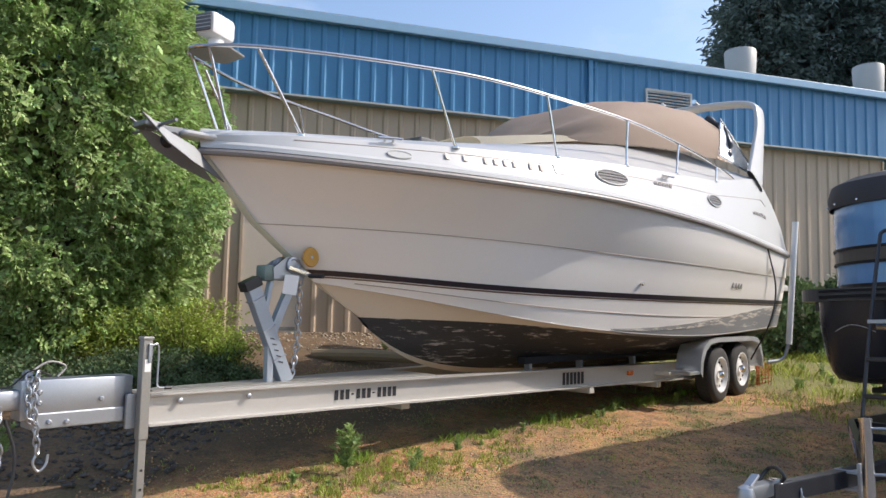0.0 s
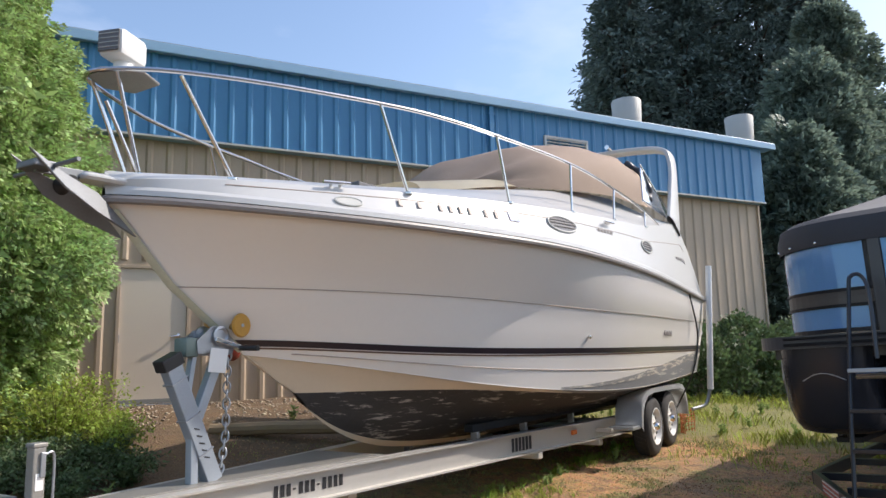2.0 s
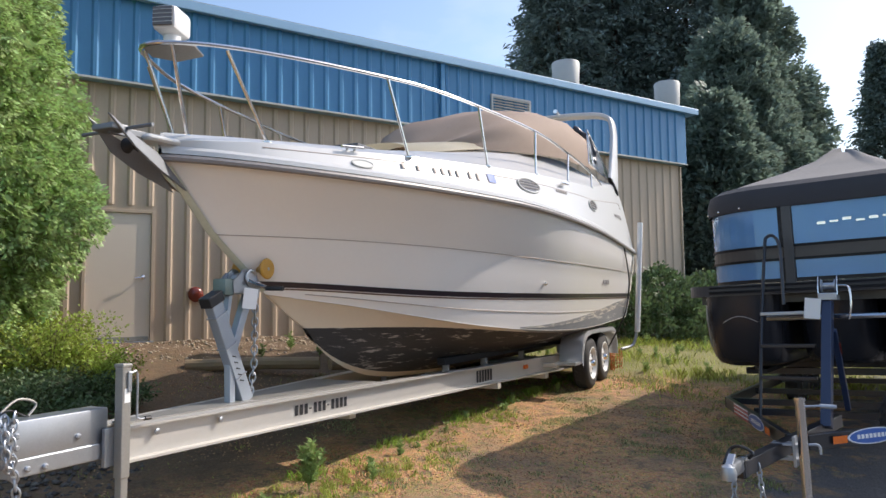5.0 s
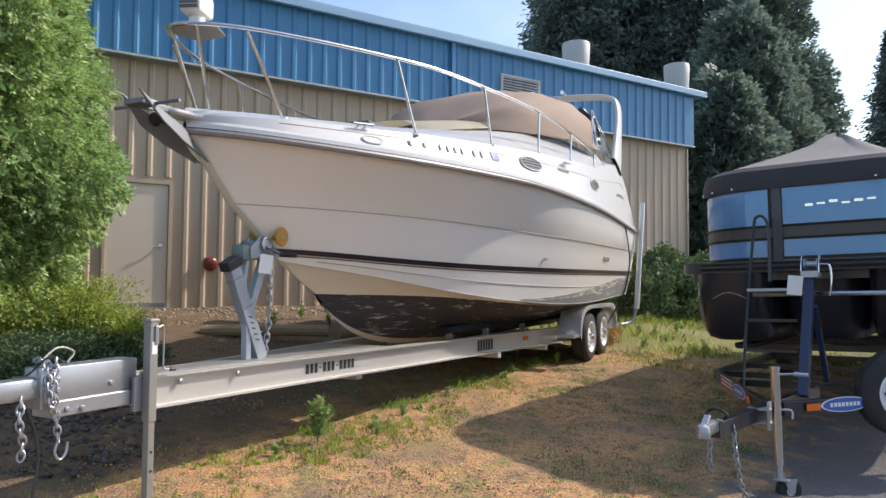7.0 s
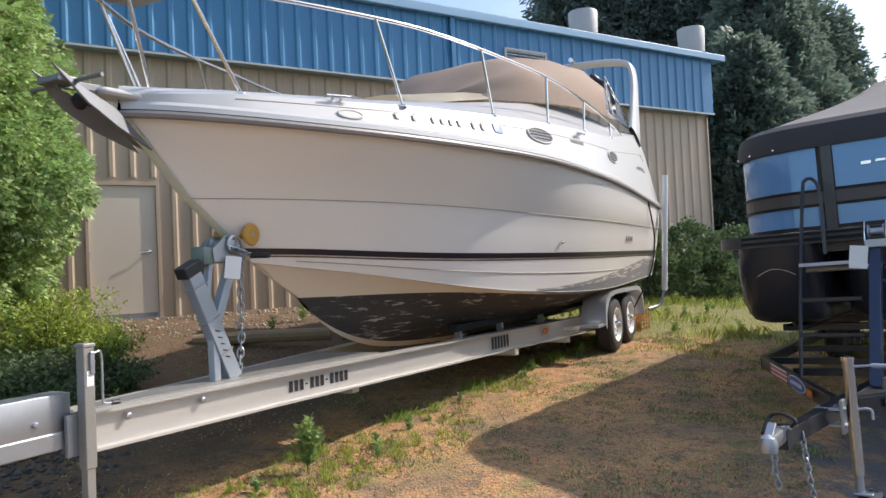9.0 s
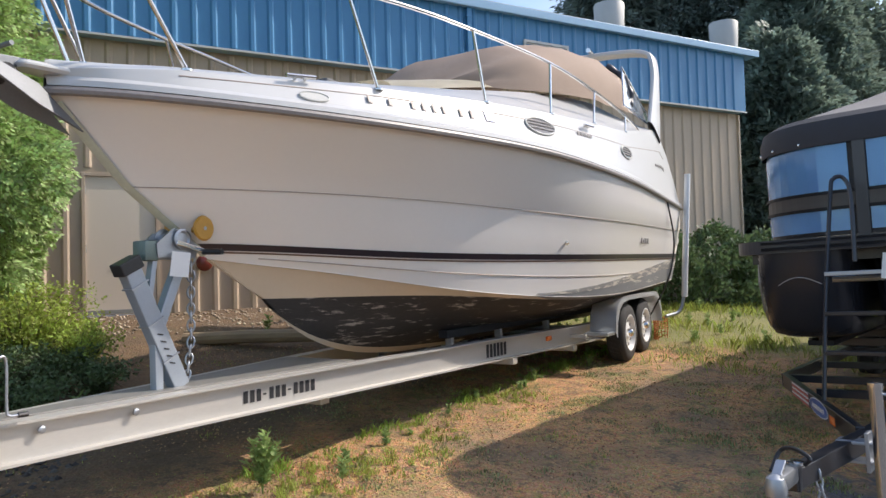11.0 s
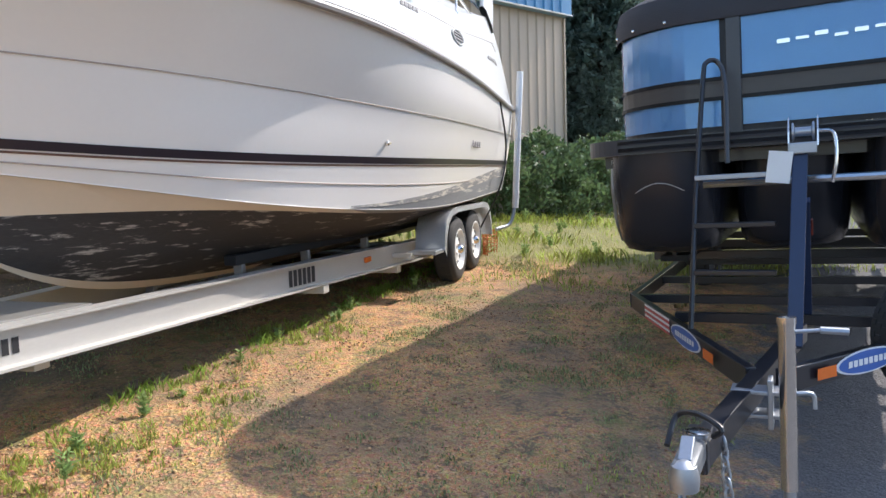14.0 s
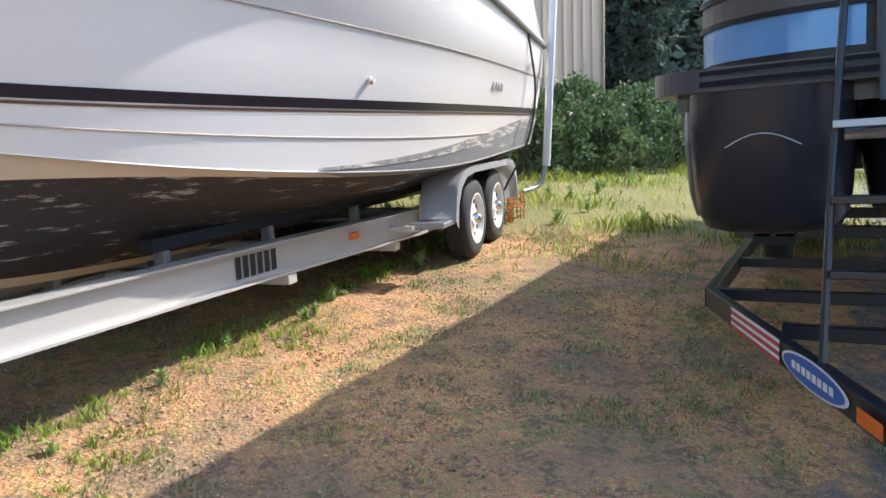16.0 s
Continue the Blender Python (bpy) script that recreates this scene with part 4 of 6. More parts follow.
part("swim_platform", box(8.62, -1.30, 1.70, 9.25, 1.30, 1.80, 0.03), DECK, boat, "white swim platform at the stern", True)
drive = box(8.62, -0.22, 0.75, 9.0, 0.22, 1.35, 0.06)
lathe([(0.07, -0.3), (0.09, 0.0), (0.05, 0.3)], 16, pose(8.95, 0, 0.72, 0, 90, 0), drive)
part("stern_drive", drive, BLACKPL, boat, "dark stern drive leg", True)

# ---- big trailer ----
trailer = thing("boat_trailer", "long aluminium tandem-axle boat trailer with galvanised tongue", "trailer", BOAT)
RAIL_H = [(-.33, .10), (1.0, .23), (2.35, .395), (4.2, .61), (6.0, .86), (8.6, .98)]


def i_beam(points, z0, z1, flange):
    """An I-section rail along (u, v) points."""
    bm = bmesh.new()
    sec = [(-flange, z0), (flange, z0), (flange, z0 + 0.014), (0.006, z0 + 0.018), (0.006, z1 - 0.018), (flange, z1 - 0.014), (flange, z1), (-flange, z1), (-flange, z1 - 0.014), (-0.006, z1 - 0.018), (-0.006, z0 + 0.018), (-flange, z0 + 0.014)]
    rows = []
    for i, (u, v) in enumerate(points):
        a, b = points[max(i - 1, 0)], points[min(i + 1, len(points) - 1)]
        d = Vector((b[0] - a[0], b[1] - a[1])).normalized()
        rows.append([(u - d.y * s_, v + d.x * s_, z) for s_, z in sec])
    grid_mesh(rows, bm, True)
    bm.faces.new([bm.verts.new(c) for c in rows[0]])
    bm.faces.new([bm.verts.new(c) for c in rows[-1]])
    return bm


rails = []
for sgn in (-1, 1):
    rails.append(part("side_rail", i_beam([(u, sgn * h) for u, h in RAIL_H], 0.505, 0.715, 0.058), ALU, trailer, "weathered aluminium I-beam rail"))
for u in (0.12, 0.62):
    h = lerp(u, [a for a, b in RAIL_H], [b for a, b in RAIL_H]) + 0.006
    for z in (0.655,):
        part("bolt", lathe([(0.02, 0), (0.02, 0.012), (0.01, 0.016)], 8, pose(u - 0.25, -h, z, 90, 0, 0)), GALV, rails[0])
for u in (1.9, 4.35, 5.62, 7.9):
    h = lerp(u, [a for a, b in RAIL_H], [b for a, b in RAIL_H]) - (0.12 if u < 2 else 0.0)
    part("cross_member", box(u - 0.05, -h - 0.06, 0.44, u + 0.05, h + 0.06, 0.503, 0.006), ALU, trailer)
for sgn in (-1, 1):
    bunk = beam((3.5, sgn * 0.36, 0.80), (8.4, sgn * 0.74, 0.86), 0.10, 0.07)
    b_ob = part("bunk", bunk, BLACKRUB, trailer, "carpeted bunk board")
    for u in (3.6, 4.5, 5.6, 7.0, 8.1):
        v = lerp(u, [3.5, 8.4], [0.36, 0.74])
        part("bunk_bracket", beam((u, sgn * (v + 0.02), 0.50), (u, sgn * v, 0.80), 0.05, 0.07), GALV, b_ob)
tongue = box(-1.08, -0.075, 0.60, -0.42, 0.075, 0.835, 0.010)
part("tongue", tongue, GALV, trailer, "bright galvanised tongue box", True)
low = box(-1.02, -0.082, 0.545, -0.36, 0.082, 0.64, 0.008)
part("tongue_plate", low, GALV, trailer)
for u, z in ((-0.62, .70), (-0.98, .70), (-0.98, .76), (-0.92, .585), (-0.82, .578)):
    part("bolt", lathe([(0.017, 0), (0.017, 0.010), (0.010, 0.016)], 8, pose(u, -0.082 if z < .65 else -0.075, z, 90, 0, 0)), GALV, trailer)
coup = box(-1.32, -0.055, 0.66, -1.06, 0.055, 0.78, 0.02)
lathe([(0.07, -0.06), (0.08, 0.0), (0.07, 0.05), (0.03, 0.07)], 16, pose(-1.36, 0, 0.70), coup)
part("coupler", coup, GALV, trailer, "galvanised ball coupler", True)
part("coupler_latch", beam((-1.30, 0.02, 0.77), (-1.34, 0.02, 0.92), 0.02, 0.05), GALV, trailer)
part("breakaway_lever", tube(smooth_line([(-0.85, 0.02, 0.84), (-0.80, 0.03, 0.90), (-0.90, 0.04, 0.93), (-1.02, 0.02, 0.86)], 4), 0.007, 8), GALV_POST, trailer, smooth=True)
part("wiring", tube(smooth_line([(-0.9, -0.03, 0.85), (-1.02, -0.05, 0.89), (-1.12, -0.02, 0.80), (-1.2, 0.0, 0.79)], 5), 0.006, 6), BLACKPL, trailer)

jack = thing("trailer_jack", "tall galvanised drop-leg trailer jack standing on the dirt", "jack", BOAT @ pose(-0.385, -0.150, 0))
part("outer_tube", box(-0.032, -0.032, 0.43, 0.032, 0.032, 1.065, 0.006), GALV_POST, jack)
part("inner_leg", box(-0.025, -0.025, -0.06, 0.025, 0.025, 0.44, 0.004), GALV_POST, jack)
part("cap", box(-0.037, -0.037, 1.062, 0.037, 0.037, 1.085, 0.006), GALV_POST, jack)
part("side_gear_box", box(0.0, -0.045, 0.92, 0.026, -0.031, 1.04, 0.004), GALV, jack)
part("label", box(-0.018, -0.0345, 0.86, 0.022, -0.0325, 0.94), PAPER, jack, "small white label")
part("crank", tube(smooth_line([(0.02, -0.04, 1.03), (0.065, -0.04, 1.02), (0.068, -0.04, 0.80), (0.075, -0.045, 0.76), (0.12, -0.05, 0.755)], 5), 0.007, 8), GALV, jack, smooth=True)
part("grip", tube([(0.115, -0.05, 0.755), (0.16, -0.052, 0.753)], 0.013, 8), BLACKPL, jack, smooth=True)
part("mount_plate", box(-0.09, 0.032, 0.50, 0.05, 0.060, 0.72, 0.004), GALV, jack)
for z in (0.12, 0.24):
    part("pin_hole", lathe([(0.009, 0), (0.009, 0.004)], 8, pose(0, -0.026, z, 90, 0, 0)), BLACKPL, jack)


def chain(points, link=0.055, wire=0.008):
    """A chain of oval links along a line."""
    pts = [Vector(p) for p in points]
    out = bmesh.new()
    length = [0.0]
    for a, b in zip(pts, pts[1:]):
        length.append(length[-1] + (b - a).length)
    d, k = 0.0, 0
    while d < length[-1]:
        i = max(j for j in range(len(pts) - 1) if length[j] <= d)
        t = (d - length[i]) / max(1e-6, length[i + 1] - length[i])
        p = pts[i].lerp(pts[i + 1], t)
        way = (pts[i + 1] - pts[i]).normalized()
        s_ = way.orthogonal().normalized()
        if k % 2:
            s_ = way.cross(s_)
        loop = [p + way * (link * 0.62 * math.cos(a)) + s_ * (link * 0.36 * math.sin(a)) for a in np.linspace(0, 2 * math.pi, 12, endpoint=False)]
        tube(loop, wire, 6, out, True)
        d += link * 0.86
        k += 1
    return out


for k, line in enumerate((
        [(-1.0, -0.09, 0.86), (-1.02, -0.10, 0.72), (-1.0, -0.10, 0.58), (-0.98, -0.10, 0.42)],
        [(-1.02, 0.05, 0.87), (-1.04, -0.07, 0.85), (-1.05, -0.10, 0.70), (-1.03, -0.10, 0.60), (-1.0, -0.09, 0.62)],
        [(-1.18, -0.06, 0.66), (-1.20, -0.08, 0.55), (-1.17, -0.07, 0.44), (-1.18, -0.07, 0.36)])):
    part("safety_chain", chain(smooth_line(line, 6), 0.05, 0.0065), GALV, trailer, "galvanised safety chain", True)
part("hook", tube(smooth_line([(-0.98, -0.10, 0.42), (-1.0, -0.10, 0.36), (-0.97, -0.10, 0.31), (-0.93, -0.10, 0.34), (-0.92, -0.10, 0.40)], 5), 0.008, 8), GALV, trailer, smooth=True)
part("wiring", tube(smooth_line([(-1.15, -0.06, 0.62), (-1.10, -0.08, 0.45), (-1.10, -0.10, 0.30), (-1.14, -0.12, 0.12), (-1.12, -0.14, -0.02), (-1.02, -0.2, -0.05)], 6), 0.009, 8), BLACKPL, trailer, "black lighting cable hanging to the ground", True)

# winch stand
GREENGREY = mat("green_grey_winch_paint", (0.16, 0.21, 0.19), 0.45, 0.2, 0.2, 9, 0.05, 90)
winch = thing("winch_stand", "blue-grey galvanised winch stand with strap winch and bow roller", "winch stand", BOAT)
part("post", beam((0.80, -0.04, 0.72), (0.45, -0.04, 1.46), 0.078, 0.112, None, 0.006, (1, 0, 0)), WINCHBLUE, winch)
part("cap", beam((0.465, -0.04, 1.425), (0.432, -0.04, 1.495), 0.10, 0.150, None, 0.008, (1, 0, 0)), BLACKPL, winch, "black plastic post cap")
part("brace", beam((0.64, -0.04, 0.725), (0.635, -0.04, 1.06), 0.055, 0.055, None, 0.005, (1, 0, 0)), WINCHBLUE, winch)
part("arm", beam((0.645, -0.04, 1.08), (0.88, -0.02, 1.58), 0.06, 0.065, None, 0.005, (1, 0, 0)), WINCHBLUE, winch)
part("support_leg", beam((0.58, -0.03, 1.20), (0.64, -0.02, 1.50), 0.05, 0.035, None, 0.005, (1, 0, 0)), WINCHBLUE, winch)
for t in (0.25, 0.55, 0.85):
    c = Vector((0.80, -0.04, 0.72)).lerp(Vector((0.45, -0.04, 1.46)), t)
    m = Matrix.Translation(c) @ Matrix.Rotation(radians(-28), 4, "Y")
    loop = [m @ Vector(q) for q in ((0.060, 0.043, 0), (-0.060, 0.043, 0), (-0.060, -0.043, 0), (0.060, -0.043, 0))]
    part("u_bolt", tube(loop, 0.006, 6, None, True), GALV, winch)
# runs on aft between the rails to shade the ground; that length is assumed
part("base_and_shade_plate", extrude_outline([(-0.28, -0.06), (1.0, -0.18), (2.2, -0.34), (2.2, 0.34), (1.0, 0.18), (-0.28, 0.06)], 0.010, pose(0, 0, 0.7165)), GALV_POST, winch, "flat grime-covered metal plate under the winch stand, lengthened to shade the ground")
part("winch_frame", box(0.62, -0.07, 1.50, 0.90, 0.07, 1.56, 0.008), GALV, winch)
for y in (-0.075, 0.065):
    part("winch_cheek", extrude_outline([(-0.14, -0.05), (0.14, -0.05), (0.16, 0.02), (0.06, 0.10), (-0.06, 0.10), (-0.15, 0.03)], 0.010, pose(0.77, y + 0.005, 1.56, 90, 0, 0)), GALV, winch)
part("winch_drum", lathe([(0.068, -0.06), (0.068, -0.05), (0.04, -0.045), (0.04, 0.045), (0.068, 0.05), (0.068, 0.06)], 24, pose(0.78, 0, 1.62, 90, 0, 0)), GALV, winch, smooth=True)
part("gear", lathe([(0.055, 0), (0.064, 0.004), (0.064, 0.018), (0.05, 0.022), (0.04, 0.010), (0.0, 0.012)], 26, pose(0.80, -0.08, 1.62, 90, 0, 0)), GALV, winch, smooth=True)
part("gear_cover", box(0.55, -0.07, 1.49, 0.65, 0.05, 1.61, 0.012), GREENGREY, winch, "grey-green winch cover", True)
part("crank_arm", beam((0.74, -0.11, 1.60), (0.96, -0.12, 1.545), 0.012, 0.03), STEEL, winch)
part("roller_arm", beam((0.86, 0, 1.54), (0.92, 0, 1.68), 0.05, 0.03), GALV, winch)
part("crank_grip", tube([(0.94, -0.115, 1.545), (0.96, -0.26, 1.54)], 0.019, 10), BLACKPL, winch, smooth=True)
for y in (-0.135, 0.135):
    part("bow_roller", lathe([(0.070, -0.012), (0.080, 0.0), (0.066, 0.025), (0.03, 0.065), (0.024, 0.095)], 24, pose(0.93, y, 1.69, 90 if y > 0 else -90, 0, 0)), AMBER, winch, "amber urethane bow roller", True)
part("roller_pin", tube([(0.93, -0.15, 1.69), (0.93, 0.15, 1.69)], 0.012, 8), GALV, winch, smooth=True)
part("winch_chain", chain([(0.90, -0.05, 1.55), (0.895, -0.05, 1.30), (0.89, -0.05, 1.0), (0.86, -0.05, 0.80), (0.82, -0.04, 0.72)], 0.06, 0.0065), GALV, winch, "bright chain hanging beside the post", True)
tag_bm = box(-0.055, -0.002, -0.15, 0.055, 0.002, 0.0, 0, None, Matrix.Translation((0.76, -0.13, 1.54)) @ pose(0, 0, 0, 4, 6, -25))
part("paper_tag", tag_bm, PAPER, winch, "white paper tag hanging from the winch")
for k in range(5):
    part("scribble", box(-0.02, -0.0425, -0.012, 0.02, -0.0402, -0.004, 0, None, Matrix.Translation(Vector((0.80, -0.04, 0.72)).lerp(Vector((0.45, -0.04, 1.46)), 0.22 + 0.06 * k)) @ Matrix.Rotation(radians(-28 + 40), 4, "Y")), INK, winch)

bell = thing("wall_fixture", "round dull red fixture mounted on the tan wall", "wall fixture", WALL @ pose(0.78, -0.048, 1.62, 90, 0, 0))
part("dome", lathe([(0.125, 0), (0.13, 0.03), (0.115, 0.06), (0.07, 0.085), (0.01, 0.09)], 20), RED, bell, smooth=True)
part("back_plate", lathe([(0.14, -0.004), (0.14, 0.012)], 20), TANWALL, bell)

# painted marks on the near rail, kept as plain bars
def rail_mark(u, w, z0, z1, name="rail_mark", material=INK):
    h0, h1 = (lerp(x, [a for a, b in RAIL_H], [b for a, b in RAIL_H]) + 0.010 for x in (u, u + w))
    bm = bmesh.new()
    bm.faces.new([bm.verts.new(c) for c in ((u, -h0, z0), (u + w, -h1, z0), (u + w, -h1, z1), (u, -h0, z1))])
    return part(name, bm, material, rails[0])


for k in range(12):
    if k in (3, 7):
        rail_mark(1.12 + 0.052 * k, 0.028, 0.605, 0.617)
    else:
        rail_mark(1.12 + 0.052 * k, 0.036, 0.572, 0.650)
for k in range(6):
    rail_mark(3.92 + 0.062 * k, 0.046, 0.545, 0.672)
part("marker_light", box(5.05, -0.765, 0.60, 5.17, -0.735, 0.65, 0.01), ORANGE, rails[0], "small orange side marker")


def wheel(parent, u, v, z, r, w, dish=1):
    """A trailer wheel facing -y (dish 1) or +y."""
    m = pose(u, v, z, 90, 0, 0) if dish == 1 else pose(u, v, z, -90, 0, 0)
    ob = new("wheel")
    ob.parent, ob.matrix_basis = parent, m
    prof = [(r * 0.60, -w / 2), (r * 0.80, -w / 2 - 0.006), (r * 0.94, -w / 2 + 0.012), (r, -w / 2 + 0.04), (r, w / 2 - 0.04), (r * 0.94, w / 2 - 0.012), (r * 0.80, w / 2 + 0.006), (r * 0.60, w / 2)]
    tyre = lathe(prof, 48, None, None, False)
    for k in range(36):
        a = 2 * math.pi * k / 36
        for zz in (-0.045, 0.0, 0.045):
            box(r - 0.004, -0.016, zz - 0.016, r + 0.006, 0.016, zz + 0.016, 0, tyre, Matrix.Rotation(a + zz, 4, "Z"))
    part("tyre", tyre, TYRE, ob, "black treaded trailer tyre", True)
    rim = lathe([(r * 0.60, -w / 2), (r * 0.61, w / 2 - 0.02), (r * 0.635, w / 2 + 0.004), (r * 0.60, w / 2 + 0.006), (r * 0.55, w / 2 - 0.02), (r * 0.50, w / 2 - 0.05), (r * 0.30, w / 2 - 0.035), (r * 0.20, w / 2 - 0.03), (0.004, w / 2 - 0.03)], 40, None, None, False)
    rob = part("rim", rim, WHITEPL if dish == 1 else GALV, ob, "pale spoked trailer rim", True)
    for k in range(10):
        a = 2 * math.pi * k / 10
        part("slot", lathe([(r * 0.052, 0), (r * 0.052, 0.006)], 10, Matrix.Rotation(a, 4, "Z") @ pose(r * 0.43, 0, w / 2 - 0.043)), BLACKPL, rob)
    part("hub", lathe([(r * 0.15, w / 2 - 0.03), (r * 0.14, w / 2 + 0.012), (r * 0.09, w / 2 + 0.035), (0.003, w / 2 + 0.04)], 20, None, None, False), STEEL, ob, "bright hub cap", True)
    return ob


WHEEL_U = (6.70, 7.46)
FENDER = mat("tread_plate_aluminium", (0.64, 0.65, 0.66), 0.42, 0.35, 0.12, 8, 0.35, 55)
for sgn in (-1, 1):
    for u in WHEEL_U:
        p = BOAT @ Vector((u, sgn * 1.12, 0))
        wheel(trailer, u, sgn * 1.09, float(ground_z(p.x, p.y)) + 0.345 if sgn < 0 else 0.555, 0.355, 0.22, 1 if sgn < 0 else -1)
    outline = [(5.92, .62), (5.95, .80), (6.04, .93), (6.22, 1.01), (6.47, 1.035), (7.75, 1.035), (7.95, 1.01), (8.08, .93), (8.16, .78), (8.18, .60)]
    fen = bmesh.new()
    ys = (0.94, 1.25)
    grid_mesh([[(u, sgn * y, z) for y in (0.94, 1.22, 1.25)] for u, z in outline], fen)
    inner = [(u + (0.05 if u < 7.0 else -0.05) * (1 if z < 1.0 else 0.4), z - 0.06) for u, z in outline]
    grid_mesh([[(u, sgn * 1.25, z) for u, z in outline], [(u, sgn * 1.255, z) for u, z in inner]], fen)
    bmesh.ops.solidify(fen, geom=fen.faces[:], thickness=0.008)
    f_ob = part("fender", fen, FENDER, trailer, "diamond-plate aluminium tandem fender", True)
    for i in range(16):
        for j in range(3):
            u = 6.16 + i * 0.115
            part("tread_mark", box(-0.03, -0.006, 0, 0.03, 0.006, 0.004, 0, None, pose(u, sgn * (1.0 + 0.085 * j), lerp(u, [a for a, b in outline[2:8]], [b for a, b in outline[2:8]]) + 0.002, 0, 0, 45 if (i + j) % 2 else -45)), FENDER, f_ob)
    part("fender_step", box(5.66, sgn * 0.95 if sgn > 0 else -1.23, 0.60, 5.96, sgn * 1.23 if sgn > 0 else -0.95, 0.64, 0.006), GALV, trailer)
    part("fender_arm", box(5.60, min(sgn * 0.75, sgn * 1.0), 0.585, 5.70, max(sgn * 0.75, sgn * 1.0), 0.625, 0.004), ALU, trailer)
    part("guide_post", tube(smooth_line([(8.20, sgn * 1.30, 0.66), (8.42, sgn * 1.44, 0.72), (8.50, sgn * 1.50, 0.95)], 5), 0.024, 10), GALV, trailer, smooth=True)
    part("guide_sleeve", tube([(8.50, sgn * 1.50, 0.92), (8.655, sgn * 1.575, 2.70)], 0.043, 14), WHITEPL, trailer, "white plastic guide-post sleeve", True)
    part("axle_arm", box(6.6, min(sgn * 0.9, sgn * 1.02), 0.50, 7.6, max(sgn * 0.9, sgn * 1.02), 0.56), GALV, trailer)
for u in WHEEL_U:
    part("axle", tube([(u, -1.05, 0.54), (u, 1.05, 0.54)], 0.035, 10), GALV, trailer, smooth=True)
part("strap", tube(smooth_line([(7.62, -1.50, 2.26), (7.95, -1.50, 1.70), (7.90, -1.42, 1.20), (7.95, -1.15, 0.70)], 6), 0.011, 6), BLACKPL, trailer, "dark tie-down strap over the stern")

# ---- pontoon boat on its own trailer ----
PONT = Matrix.Translation((3.35, 5.10, 0)) @ Matrix.Rotation(radians(42), 4, "Z") @ Matrix.Rotation(radians(-1.8), 4, "X")   # x aft, y starboard
toon_boat = thing("pontoon_boat", "black and glossy blue pontoon boat under a charcoal cover", "boat", PONT)
F_U, HALF, LONG = 0.74, 1.13, 7.2


def front_outline(off, u0=F_U, r=0.62, long=LONG):
    """Plan of the fence: rounded front corners, straight sides."""
    pts = []
    h = HALF + off
    pts.append((long, h))
    for a in np.linspace(0, 90, 12):
        pts.append((u0 - off + r - r * math.sin(radians(a)), h - r + r * math.cos(radians(a))))
    for a in np.linspace(90, 0, 12):
        pts.append((u0 - off + r - r * math.sin(radians(a)), -(h - r + r * math.cos(radians(a)))))
    pts.append((long, -h))
    return pts


def skirt(off, z0, z1, thick=0.02, a=0, b=None):
    o = front_outline(off)[a:b]
    bm = grid_mesh([[(u, v, z0) for u, v in o], [(u, v, z1) for u, v in o]])
    bmesh.ops.solidify(bm, geom=bm.faces[:], thickness=thick)
    return bm


deck_o = front_outline(0.19, F_U + 0.10, 0.35)
dk = bmesh.new()
grid_mesh([[(u, v, 1.48) for u, v in deck_o], [(u, v, 1.585) for u, v in deck_o]], dk)
dk.faces.new([dk.verts.new((u, v, 1.585)) for u, v in deck_o])
dk.faces.new([dk.verts.new((u, v, 1.48)) for u, v in deck_o][::-1])
part("deck", dk, PONTBLACK, toon_boat, "black deck edge with rub strip")
part("deck_trim", skirt(0.19, 1.50, 1.525, 0.02), BLACKRUB, toon_boat)
part("deck_trim", skirt(0.19, 1.55, 1.57, 0.02), BLACKRUB, toon_boat)
part("fence_panel", skirt(0.0, 1.59, 2.36, 0.02), PONTBLACK, toon_boat, "black fence panel")


def fence_strip(off, z0, z1, v_a, v_b, material, name, label=""):
    o = [p for p in front_outline(off)]
    fine = []
    for a, b in zip(o, o[1:]):
        for t in np.linspace(0, 1, 9)[:-1]:
            fine.append((a[0] + (b[0] - a[0]) * t, a[1] + (b[1] - a[1]) * t))
    keep = [p for p in fine if v_b <= p[1] <= v_a and p[0] < 6.5]
    bm = grid_mesh([[(u, v, z0) for u, v in keep], [(u, v, z1) for u, v in keep]])
    bmesh.ops.solidify(bm, geom=bm.faces[:], thickness=0.01)
    return part(name, bm, material, toon_boat, label, True)


for va, vb in ((1.3, 0.36), (0.26, -0.92)):
    fence_strip(0.010, 1.625, 1.80, va, vb, PONTBLUE, "blue_panel", "glossy pale blue lower fence panel")
    fence_strip(0.010, 1.93, 2.30, va, vb, PONTBLUE, "blue_panel", "glossy pale blue upper fence panel")
MIDBAND = mat("grey_brown_fence_band", (0.17, 0.155, 0.14), 0.3, 0, 0.2, 6, 0.03, stretch=(1, 1, 6))
fence_strip(0.012, 1.815, 1.915, 1.3, -1.3, MIDBAND, "mid_band", "grey-brown band between the blue panels")
fence_strip(0.022, 1.79, 1.815, 1.3, -1.3, BLACKPL, "fence_rail")
fence_strip(0.022, 1.915, 1.94, 1.3, -1.3, BLACKPL, "fence_rail")
for v in (0.31, -0.97):
    part("fence_post", box(F_U - 0.03, v - 0.045, 1.55, F_U, v + 0.045, 2.34, 0.006), PONTBLACK, toon_boat)
